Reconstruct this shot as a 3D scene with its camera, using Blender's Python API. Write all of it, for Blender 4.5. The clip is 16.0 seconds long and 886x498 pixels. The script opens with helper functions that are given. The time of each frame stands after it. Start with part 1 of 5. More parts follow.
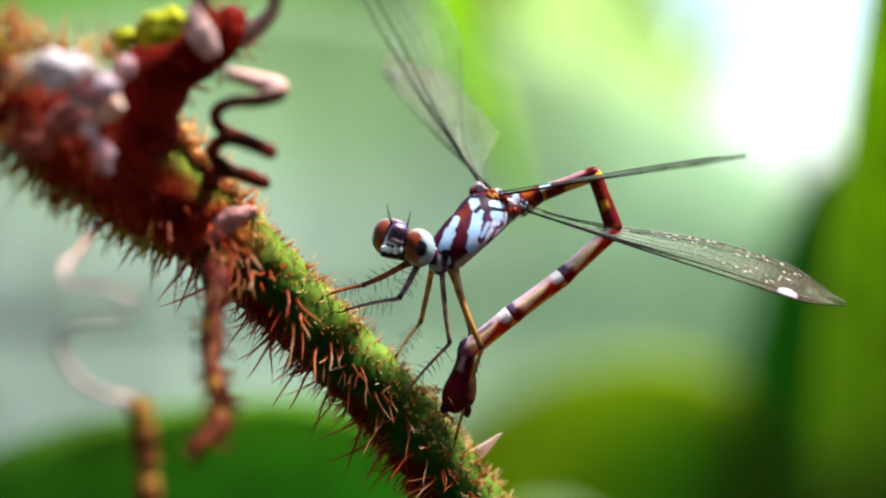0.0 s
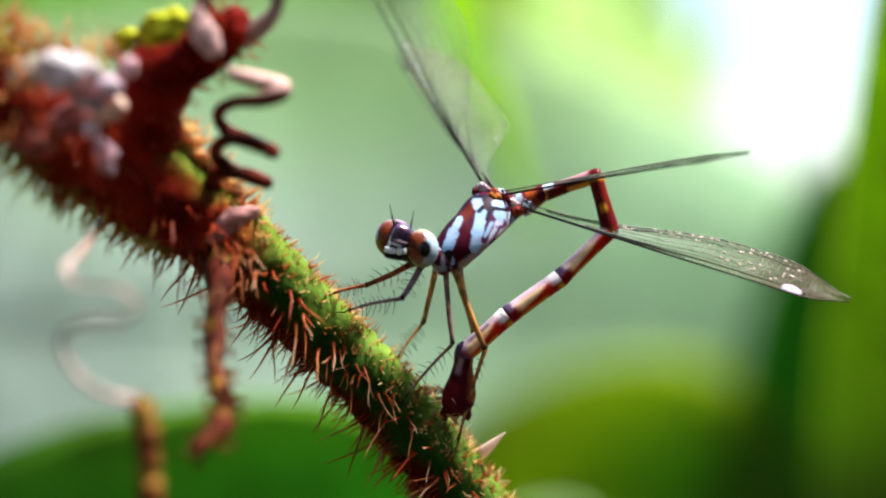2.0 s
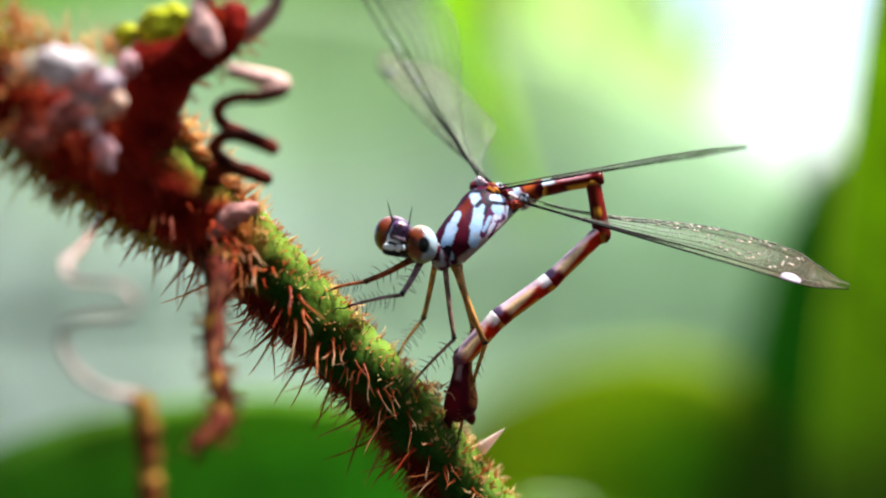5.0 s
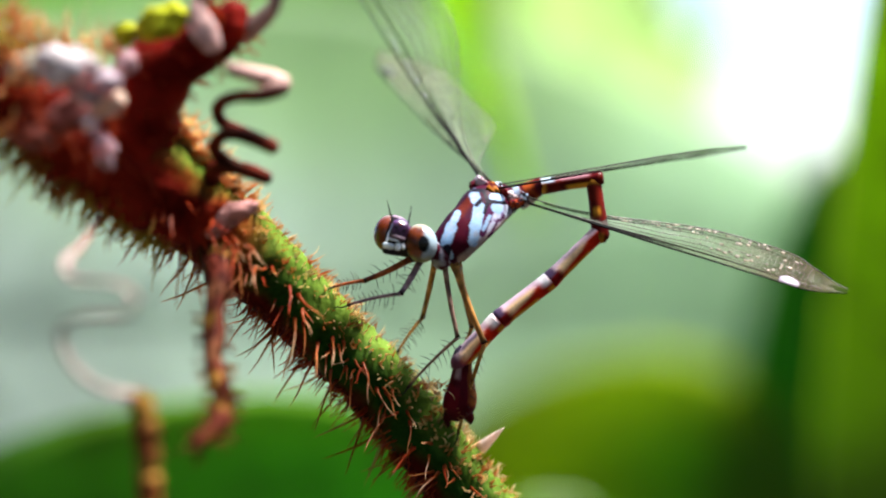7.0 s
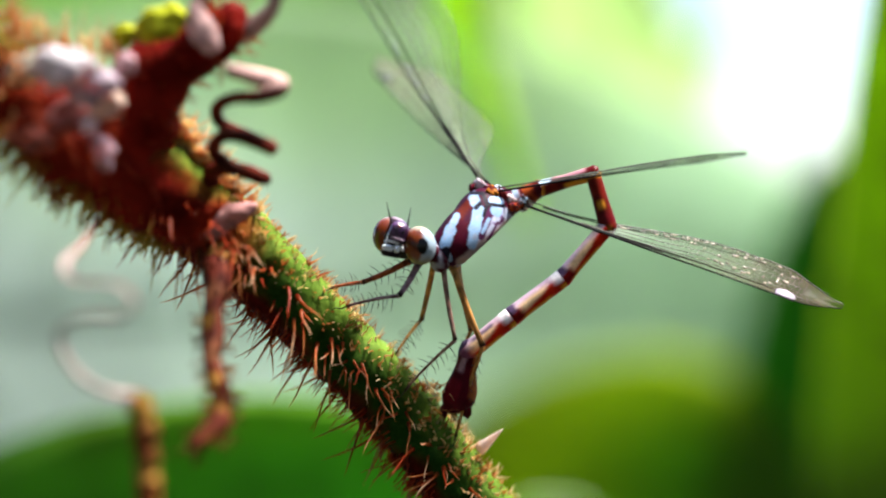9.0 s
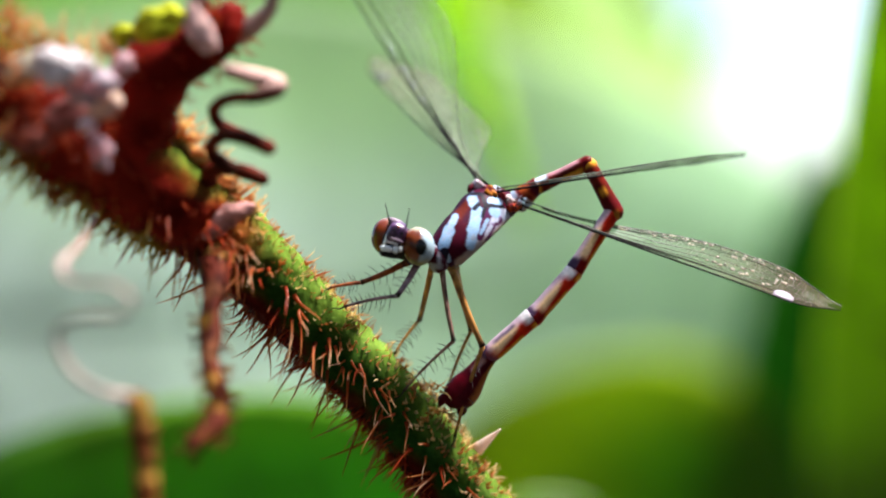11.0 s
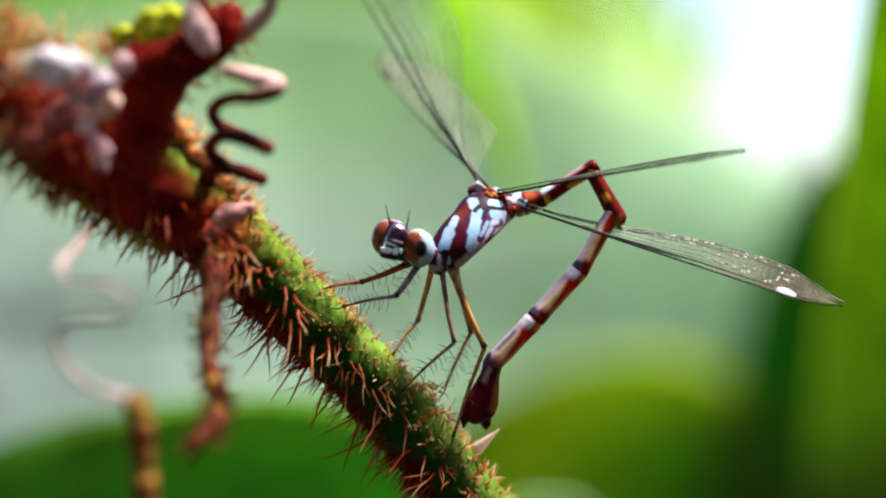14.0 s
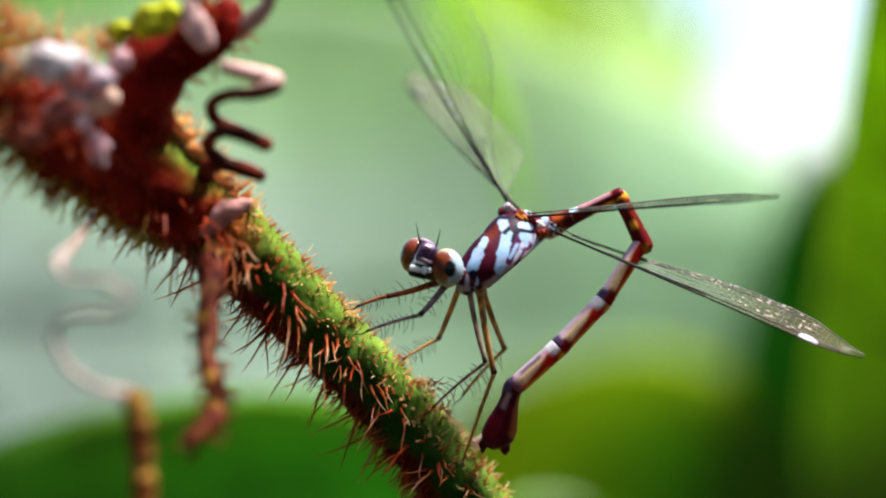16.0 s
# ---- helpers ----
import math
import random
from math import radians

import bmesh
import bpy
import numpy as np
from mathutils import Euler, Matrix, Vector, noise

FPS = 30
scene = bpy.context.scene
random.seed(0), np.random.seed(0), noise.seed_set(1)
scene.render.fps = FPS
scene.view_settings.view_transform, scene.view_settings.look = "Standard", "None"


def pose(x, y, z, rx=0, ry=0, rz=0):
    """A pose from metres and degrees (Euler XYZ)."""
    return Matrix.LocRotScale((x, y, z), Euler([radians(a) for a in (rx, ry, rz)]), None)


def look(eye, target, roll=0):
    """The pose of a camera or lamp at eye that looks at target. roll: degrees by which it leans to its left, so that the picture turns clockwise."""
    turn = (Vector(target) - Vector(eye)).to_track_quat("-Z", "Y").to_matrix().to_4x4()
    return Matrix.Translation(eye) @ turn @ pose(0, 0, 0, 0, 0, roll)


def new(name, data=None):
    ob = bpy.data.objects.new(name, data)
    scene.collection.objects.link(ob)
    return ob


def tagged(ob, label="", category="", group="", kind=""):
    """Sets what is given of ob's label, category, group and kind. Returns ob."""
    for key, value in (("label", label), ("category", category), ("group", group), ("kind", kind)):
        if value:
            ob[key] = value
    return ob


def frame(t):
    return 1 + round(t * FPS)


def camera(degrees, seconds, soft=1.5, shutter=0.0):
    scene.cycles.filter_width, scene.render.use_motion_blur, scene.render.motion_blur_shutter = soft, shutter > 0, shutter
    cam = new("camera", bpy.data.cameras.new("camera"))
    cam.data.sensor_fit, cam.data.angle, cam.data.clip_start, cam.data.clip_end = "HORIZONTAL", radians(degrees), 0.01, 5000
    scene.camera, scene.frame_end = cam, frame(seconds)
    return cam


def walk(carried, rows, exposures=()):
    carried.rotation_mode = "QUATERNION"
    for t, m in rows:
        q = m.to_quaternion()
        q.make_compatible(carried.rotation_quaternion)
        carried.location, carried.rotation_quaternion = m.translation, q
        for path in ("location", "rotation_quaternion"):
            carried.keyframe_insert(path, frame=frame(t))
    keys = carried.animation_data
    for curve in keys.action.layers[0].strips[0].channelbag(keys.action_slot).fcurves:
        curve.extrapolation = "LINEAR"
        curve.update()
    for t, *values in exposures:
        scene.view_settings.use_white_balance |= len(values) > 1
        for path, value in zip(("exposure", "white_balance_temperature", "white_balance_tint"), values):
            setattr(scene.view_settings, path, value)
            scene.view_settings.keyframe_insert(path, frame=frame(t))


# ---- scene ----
# A damselfly lays its eggs into a bristly vine; one small unit below is a millimetre.
MM = 0.001
EYE_Z = 1.1          # height of the lens over the ground, metres
REACH = 170.0        # millimetres from the lens to the insect

cam = camera(25.98, 16.0, soft=2.1)
cam.data.dof.use_dof = True
cam.data.dof.focus_distance = (REACH - 2.2) * MM
cam.data.dof.aperture_fstop = 8.3

CAMERA_TURNS = [
    (0, -0.0202, 0),
    (0.5, -0.0513, -0.0206),
    (1, -0.1339, 0.0617),
    (1.5, 0, 0),
    (2, -0.0202, 0.0826),
    (2.5, -0.0303, 0.1234),
    (3, 0, 0.0253),
    (3.5, -0.0303, 0.0978),
    (4, -0.062, 0.0776),
    (6.5, -0.2171, 0.062),
    (7, -0.1703, 0.0566),
    (7.5, -0.1551, 0.0513),
    (8, -0.1082, 0),
    (8.5, -0.1342, -0.0054),
    (9, -0.1342, 0.0253),
    (11.5, -0.1288, -0.0523),
    (12, -0.0776, -0.0523),
    (12.5, -0.1028, -0.026),
    (13, -0.062, -0.0674),
    (13.5, -0.0877, -0.0624),
    (14, -0.1237, -0.0776),
    (14.5, -0.2273, -0.0155),
    (15, -0.2171, -0.0105),
    (15.5, -0.2377, 0),
    (16, -0.2327, -0.1298),
]
walk(cam, [(t, pose(0, -REACH * MM, EYE_Z, 90 + tilt, 0, turn)) for t, tilt, turn in CAMERA_TURNS],
     exposures=((0.0, 1.76), (3.0, 1.82), (9.0, 1.87), (11.5, 1.81), (13.0, 1.75), (16.0, 1.73)))

# ---- light ----
SUN_TO = Vector((0.36, 0.04, 0.93)).normalized()
world = bpy.data.worlds.new("world")
scene.world = world
world.use_nodes = True
wn = world.node_tree
sky = wn.nodes.new("ShaderNodeTexSky")
sky.sky_type, sky.sun_disc = "NISHITA", False
sky.sun_elevation = math.asin(SUN_TO.z)
sky.sun_rotation = math.atan2(SUN_TO.x, SUN_TO.y)
sky.dust_density, sky.air_density = 1.2, 1.0
wn.links.new(sky.outputs[0], wn.nodes["Background"].inputs["Color"])
wn.nodes["Background"].inputs["Strength"].default_value = 0.09
sun_data = bpy.data.lights.new("sun", "SUN")
sun_data.energy, sun_data.angle, sun_data.color = 4.5, radians(14), (1.0, 0.98, 0.94)
sun = new("sun", sun_data)
sun.matrix_world = look((0, 0, 6), Vector((0, 0, 6)) - SUN_TO)


# ---- materials ----
def material(name, rough=0.5, spec=0.35, base=None, grain=None, bump=0.0, bump_scale=400.0, coat=0.0, translucent=0.0,
             glow_tint=None, tint_from=False, variation=0.25):
    """Principled surface; base colour from the mesh's own pigment layer or a plain colour, broken up at two scales."""
    m = bpy.data.materials.new(name)
    m.use_nodes = True
    nt = m.node_tree
    b = nt.nodes["Principled BSDF"]
    out = nt.nodes["Material Output"]
    coord = nt.nodes.new("ShaderNodeTexCoord")
    if tint_from:
        col = nt.nodes.new("ShaderNodeVertexColor")
        col.layer_name = "pigment"
        colour = col.outputs["Color"]
    else:
        col = nt.nodes.new("ShaderNodeRGB")
        col.outputs[0].default_value = (*base, 1)
        colour = col.outputs[0]
    for scale, share in ((grain or 300.0, variation), ((grain or 300.0) * 7, variation * 0.6)):
        n = nt.nodes.new("ShaderNodeTexNoise")
        n.inputs["Scale"].default_value = scale
        n.inputs["Detail"].default_value = 4
        nt.links.new(coord.outputs["Object"], n.inputs["Vector"])
        ramp = nt.nodes.new("ShaderNodeMapRange")
        ramp.inputs["From Min"].default_value, ramp.inputs["From Max"].default_value = 0.3, 0.7
        ramp.inputs["To Min"].default_value, ramp.inputs["To Max"].default_value = 1 - share, 1 + share
        nt.links.new(n.outputs["Fac"], ramp.inputs["Value"])
        mul = nt.nodes.new("ShaderNodeVectorMath")
        mul.operation = "SCALE"
        nt.links.new(colour, mul.inputs[0])
        nt.links.new(ramp.outputs[0], mul.inputs["Scale"])
        colour = mul.outputs[0]
    nt.links.new(colour, b.inputs["Base Color"])
    b.inputs["Roughness"].default_value = rough
    b.inputs["Specular IOR Level"].default_value = spec
    b.inputs["Coat Weight"].default_value = coat
    b.inputs["Coat Roughness"].default_value = 0.12
    if bump:
        n = nt.nodes.new("ShaderNodeTexNoise")
        n.inputs["Scale"].default_value = bump_scale
        n.inputs["Detail"].default_value = 5
        nt.links.new(coord.outputs["Object"], n.inputs["Vector"])
        bp = nt.nodes.new("ShaderNodeBump")
        bp.inputs["Strength"].default_value = bump
        bp.inputs["Distance"].default_value = 0.4 / bump_scale
        nt.links.new(n.outputs["Fac"], bp.inputs["Height"])
        nt.links.new(bp.outputs[0], b.inputs["Normal"])
    if translucent:
        tr = nt.nodes.new("ShaderNodeBsdfTranslucent")
        if glow_tint:
            tr.inputs["Color"].default_value = (*glow_tint, 1)
        else:
            nt.links.new(colour, tr.inputs["Color"])
        mix = nt.nodes.new("ShaderNodeMixShader")
        mix.inputs[0].default_value = translucent
        nt.links.new(b.outputs[0], mix.inputs[1])
        nt.links.new(tr.outputs[0], mix.inputs[2])
        nt.links.new(mix.outputs[0], out.inputs["Surface"])
    return m


def membrane_material():
    """Clear film; the mesh's pigment tints what it scatters, its film_share says how much."""
    m = bpy.data.materials.new("wing_membrane")
    m.use_nodes = True
    nt = m.node_tree
    nt.nodes.remove(nt.nodes["Principled BSDF"])
    out = nt.nodes["Material Output"]
    clear = nt.nodes.new("ShaderNodeBsdfTransparent")
    clear.inputs[0].default_value = (0.97, 0.98, 0.95, 1)
    gloss = nt.nodes.new("ShaderNodeBsdfGlossy")
    gloss.inputs["Roughness"].default_value = 0.3
    gloss.inputs["Color"].default_value = (0.9, 0.9, 0.85, 1)
    haze, film = nt.nodes.new("ShaderNodeBsdfTranslucent"), nt.nodes.new("ShaderNodeBsdfDiffuse")
    tone = nt.nodes.new("ShaderNodeVertexColor")
    tone.layer_name = "pigment"
    nt.links.new(tone.outputs["Color"], haze.inputs["Color"])
    nt.links.new(tone.outputs["Color"], film.inputs["Color"])
    coord = nt.nodes.new("ShaderNodeTexCoord")
    n = nt.nodes.new("ShaderNodeTexNoise")
    n.inputs["Scale"].default_value = 700
    nt.links.new(coord.outputs["Object"], n.inputs["Vector"])
    bp = nt.nodes.new("ShaderNodeBump")
    bp.inputs["Strength"].default_value, bp.inputs["Distance"].default_value = 0.4, 0.0003
    nt.links.new(n.outputs["Fac"], bp.inputs["Height"])
    nt.links.new(bp.outputs[0], gloss.inputs["Normal"])
    dense = nt.nodes.new("ShaderNodeAttribute")
    dense.attribute_name = "film_share"
    patch = nt.nodes.new("ShaderNodeMapRange")
    patch.inputs["From Min"].default_value, patch.inputs["From Max"].default_value = 0.35, 0.65
    patch.inputs["To Min"].default_value, patch.inputs["To Max"].default_value = 0.65, 1.35
    nt.links.new(n.outputs["Fac"], patch.inputs["Value"])
    share = nt.nodes.new("ShaderNodeMath")
    share.operation = "MULTIPLY"
    nt.links.new(dense.outputs["Fac"], share.inputs[0])
    nt.links.new(patch.outputs[0], share.inputs[1])
    both, a, b = (nt.nodes.new("ShaderNodeMixShader") for _ in range(3))
    both.inputs[0].default_value = 0.5
    nt.links.new(haze.outputs[0], both.inputs[1])
    nt.links.new(film.outputs[0], both.inputs[2])
    nt.links.new(share.outputs[0], a.inputs[0])
    nt.links.new(clear.outputs[0], a.inputs[1])
    nt.links.new(both.outputs[0], a.inputs[2])
    b.inputs[0].default_value = 0.003
    nt.links.new(a.outputs[0], b.inputs[1])
    nt.links.new(gloss.outputs[0], b.inputs[2])
    nt.links.new(b.outputs[0], out.inputs["Surface"])
    return m


M_CUTICLE = material("striped_cuticle", rough=0.48, spec=0.06, tint_from=True, grain=900, bump=0.25, bump_scale=4000, variation=0.18)
M_ABDOMEN = material("abdomen_cuticle", rough=0.36, spec=0.07, tint_from=True, grain=700, bump=0.15, bump_scale=3000, coat=0.0, variation=0.2)
M_EYE = material("compound_eye", rough=0.22, spec=0.3, tint_from=True, grain=1200, variation=0.08, coat=0.35)
M_FACE_WHITE = material("white_face_plate", rough=0.35, base=(0.86, 0.90, 0.93), grain=1500, variation=0.10)
M_DARK = material("black_cuticle", rough=0.5, spec=0.15, base=(0.014, 0.010, 0.014), grain=1500)
M_FROWN = material("violet_frons", rough=0.42, base=(0.060, 0.018, 0.070), grain=2500, bump=0.7, bump_scale=4000, variation=0.6, coat=0.4)
M_AMBER = material("amber_joint", rough=0.4, base=(0.30, 0.06, 0.008), grain=2000, variation=0.5, bump=0.3, bump_scale=4000)
M_LEG_OCHRE = material("ochre_leg", rough=0.42, base=(0.27, 0.12, 0.028), grain=900, variation=0.35, translucent=0.2)
M_LEG_DARK = material("violet_brown_leg", rough=0.4, base=(0.075, 0.035, 0.035), grain=900, variation=0.4)
M_HAIR = material("dark_hair", rough=0.5, base=(0.02, 0.014, 0.012))
M_VEIN = material("wing_vein", rough=0.5, spec=0.03, base=(0.007, 0.006, 0.006), grain=800)
M_VEIN_FINE = material("fine_wing_vein", rough=0.4, spec=0.3, base=(0.07, 0.07, 0.05), grain=600, variation=0.7)
M_GLINT = material("painted_wing_glint", rough=0.22, spec=0.6, base=(0.34, 0.29, 0.22), grain=1500, variation=0.8, translucent=0.3)
M_SILVER_GLINT = material("painted_silver_glint", rough=0.25, spec=0.6, base=(0.24, 0.27, 0.26), grain=1500, variation=0.5, translucent=0.3)
M_SPOT = material("grey_stigma", rough=0.5, spec=0.1, base=(0.085, 0.10, 0.075), grain=1200, variation=0.2)
M_STIGMA = material("pale_stigma", rough=0.4, base=(0.34, 0.28, 0.33), grain=1200, variation=0.2)
M_CROWN = material("lilac_grey_cuticle", rough=0.5, spec=0.2, base=(0.22, 0.15, 0.20), grain=2000, variation=0.4)
M_MEMBRANE = membrane_material()
M_STEM = material("vine_bark", rough=0.55, spec=0.025, tint_from=True, grain=350, bump=0.6, bump_scale=1500, variation=0.35)
M_SCALE = material("pale_bark_scale", rough=0.6, spec=0.05, tint_from=True, grain=350, bump=0.5, bump_scale=1500, variation=0.35, translucent=0.15)
M_BRISTLE = material("red_bristle", rough=0.3, spec=0.22, tint_from=True, grain=600, variation=0.3, translucent=0.58)
M_TENDRIL = material("brown_tendril", rough=0.7, spec=0.05, tint_from=True, grain=400, bump=0.5, bump_scale=1200, variation=0.4)
M_THORN = material("pale_thorn", rough=0.4, base=(0.85, 0.66, 0.55), grain=900, translucent=0.45)
M_SOIL = material("leaf_litter", rough=0.9, base=(0.05, 0.04, 0.022), grain=14, variation=0.6, bump=0.6, bump_scale=30)
M_SKY_SHEEN = material("sky_sheen_leaf", rough=0.40, spec=0.4, tint_from=True, grain=9, variation=0.12, translucent=0.62, bump=0.3, bump_scale=90)
M_DEEP = material("deep_green_leaf", rough=0.45, spec=0.3, tint_from=True, grain=16, variation=0.25, translucent=0.55, bump=0.3, bump_scale=90)
M_LIME = material("lime_leaf", rough=0.45, spec=0.4, base=(0.16, 0.26, 0.02), grain=16, variation=0.25, translucent=0.65, glow_tint=(0.57, 0.72, 0.22), bump=0.3, bump_scale=90)
M_DUSK = material("shade_leaf", rough=0.6, base=(0.010, 0.055, 0.008), grain=30, variation=0.4, bump=0.5, bump_scale=60)
M_OLIVE = material("olive_leaf", rough=0.5, spec=0.2, tint_from=True, grain=14, variation=0.3, translucent=0.6, bump=0.3, bump_scale=90)
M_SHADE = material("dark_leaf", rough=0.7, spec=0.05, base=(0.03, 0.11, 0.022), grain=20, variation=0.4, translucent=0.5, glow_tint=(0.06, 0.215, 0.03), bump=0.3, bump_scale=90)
M_STRAP = material("strap_leaf", rough=0.45, spec=0.3, tint_from=True, grain=16, variation=0.25, translucent=0.75, bump=0.3, bump_scale=90)
M_PALE = material("pale_leaf", rough=0.45, base=(0.36, 0.44, 0.19), grain=12, variation=0.2, translucent=0.75, glow_tint=(0.62, 0.77, 0.40))
M_VIVID = material("vivid_leaf", rough=0.45, spec=0.3, base=(0.22, 0.40, 0.012), grain=16, variation=0.2, translucent=0.65, glow_tint=(0.56, 0.84, 0.03))
M_MIST = material("misty_leaf", rough=0.45, base=(0.26, 0.33, 0.15), grain=12, variation=0.2, translucent=0.75, glow_tint=(0.68, 0.79, 0.46))
M_FRESH = material("fresh_leaf", rough=0.45, spec=0.4, base=(0.12, 0.28, 0.05), grain=12, variation=0.2, translucent=0.6, glow_tint=(0.41, 0.66, 0.14), bump=0.3, bump_scale=90)


# ---- helpers for building ----
def at(u, v, d=0.0):
    """World place of a point seen u right and v up of the lens axis (millimetres at the insect), d millimetres behind it."""
    k = (REACH + d) / REACH
    return Vector((u * k * MM, d * MM, EYE_Z + v * k * MM))


def finish(name, bm, mat, parent=None, label="", place=None, pigment=None, smooth=True):
    me = bpy.data.meshes.new(name)
    bmesh.ops.recalc_face_normals(bm, faces=bm.faces)
    bm.to_mesh(me)
    bm.free()
    if smooth:
        me.polygons.foreach_set("use_smooth", [True] * len(me.polygons))
    if pigment:
        lay = me.color_attributes.new("pigment", "FLOAT_COLOR", "POINT")
        lay.data.foreach_set("color", [c for v in me.vertices for c in (*pigment(v.co), 1.0)])
    me.materials.append(mat)
    ob = new(name, me)
    if parent:
        ob.parent = parent
    if place is not None:
        ob.matrix_basis = place
    if label:
        tagged(ob, label=label)
    return ob


def part(name, bm, mat, parent, label="", place=None, pigment=None):
    return finish(name, bm, mat, parent, label, place, pigment)


def thing(name, place, label, category, group="", kind=""):
    ob = new(name)
    ob.empty_display_size = 0.005
    ob.matrix_basis = place
    return tagged(ob, label, category, group, kind)


def spline(points, steps):
    """Catmull-Rom through points (tuples of any length), steps per stretch."""
    pts = [np.array(p, float) for p in points]
    pts = [2 * pts[0] - pts[1]] + pts + [2 * pts[-1] - pts[-2]]
    out = []
    for i in range(1, len(pts) - 2):
        a, b, c, d = pts[i - 1:i + 3]
        for k in range(steps):
            x = k / steps
            out.append(0.5 * (2 * b + (c - a) * x + (2 * a - 5 * b + 4 * c - d) * x * x + (3 * b - a - 3 * c + d) * x ** 3))
    out.append(pts[-2])
    return out


def tube(bm, points, radii, sides=10, squash=1.0, wobble=0.0, seed=0):
    """A closed tube along points with one radius for each; returns its rings."""
    pts = [Vector(p[:3]) for p in points]
    tangent = (pts[1] - pts[0]).normalized()
    side = tangent.orthogonal().normalized()
    if abs(tangent.y) < 0.9:
        side = tangent.cross(Vector((0, 1, 0))).normalized()
    rings = []
    for i, p in enumerate(pts):
        t2 = (pts[min(i + 1, len(pts) - 1)] - pts[max(i - 1, 0)]).normalized()
        side = (side - t2 * side.dot(t2)).normalized()
        up = t2.cross(side)
        ring = []
        for k in range(sides):
            a = 2 * math.pi * k / sides
            r = radii[i]
            if wobble:
                r *= 1 + wobble * noise.noise(Vector((math.cos(a) * 1.5, math.sin(a) * 1.5, i * 0.35 + seed)))
            ring.append(bm.verts.new(p + (side * math.cos(a) + up * (math.sin(a) * squash)) * r))
        rings.append(ring)
    for r0, r1 in zip(rings, rings[1:]):
        for k in range(sides):
            bm.faces.new((r0[k], r0[(k + 1) % sides], r1[(k + 1) % sides], r1[k]))
    bm.faces.new(list(reversed(rings[0])))
    bm.faces.new(rings[-1])
    return rings


def ball(bm, centre, radii, turn=None, segments=20, rings=14):
    m = Matrix.Translation(centre) @ (turn or Matrix()) @ Matrix.Diagonal((*radii, 1))
    return bmesh.ops.create_uvsphere(bm, u_segments=segments, v_segments=rings, radius=1.0, matrix=m)["verts"]


def block(bm, radii, power=0.6, rough=0.1, seed=0.0, segments=20, rings=14):
    """A rounded, slightly irregular plate: a ball pushed towards a box."""
    for w in ball(bm, (0, 0, 0), (1, 1, 1), None, segments, rings):
        c = Vector([math.copysign(abs(x) ** power, x) for x in w.co])
        c *= 1 + rough * noise.noise(c * 1.7 + Vector((seed, seed * 0.7, 0)))
        w.co = Vector((c.x * radii[0], c.y * radii[1], c.z * radii[2]))


def smooth(x, lo, hi):
    x = min(max((x - lo) / (hi - lo), 0), 1)
    return x * x * (3 - 2 * x)


def blend(a, b, x):
    return tuple(p + (q - p) * x for p, q in zip(a, b))


def capsule(u, v, u0, v0, u1, v1):
    """Distance of (u, v) from the stretch (u0, v0)-(u1, v1)."""
    du, dv = u1 - u0, v1 - v0
    k = min(max(((u - u0) * du + (v - v0) * dv) / (du * du + dv * dv), 0), 1)
    return math.hypot(u - u0 - k * du, v - v0 - k * dv)


def aim(place, way, up=(0, 0, 1)):
    """A pose at place with its x axis along way and its z axis near up."""
    x = Vector(way).normalized()
    z = Vector(up)
    z = (z - x * z.dot(x)).normalized()
    y = z.cross(x)
    m = Matrix((x, y, z)).transposed().to_4x4()
    m.translation = place
    return m


# ---- ground and distance ----
def ground():
    bm = bmesh.new()
    n, size = 60, 400.0
    grid = [[None] * (n + 1) for _ in range(n + 1)]
    for i in range(n + 1):
        for j in range(n + 1):
            a, b = (2 * i / n - 1), (2 * j / n - 1)
            x, y = size * a * abs(a) ** 2, size * b * abs(b) ** 2
            grid[i][j] = bm.verts.new((x, y, 0.03 * noise.noise(Vector((x, y, 0))) if max(abs(x), abs(y)) > 3 else 0.0))
    for i in range(n):
        for j in range(n):
            bm.faces.new((grid[i][j], grid[i + 1][j], grid[i + 1][j + 1], grid[i][j + 1]))
    tagged(finish("ground", bm, M_SOIL), "brown forest floor of damp leaf litter", "ground", kind="structure")


ground()


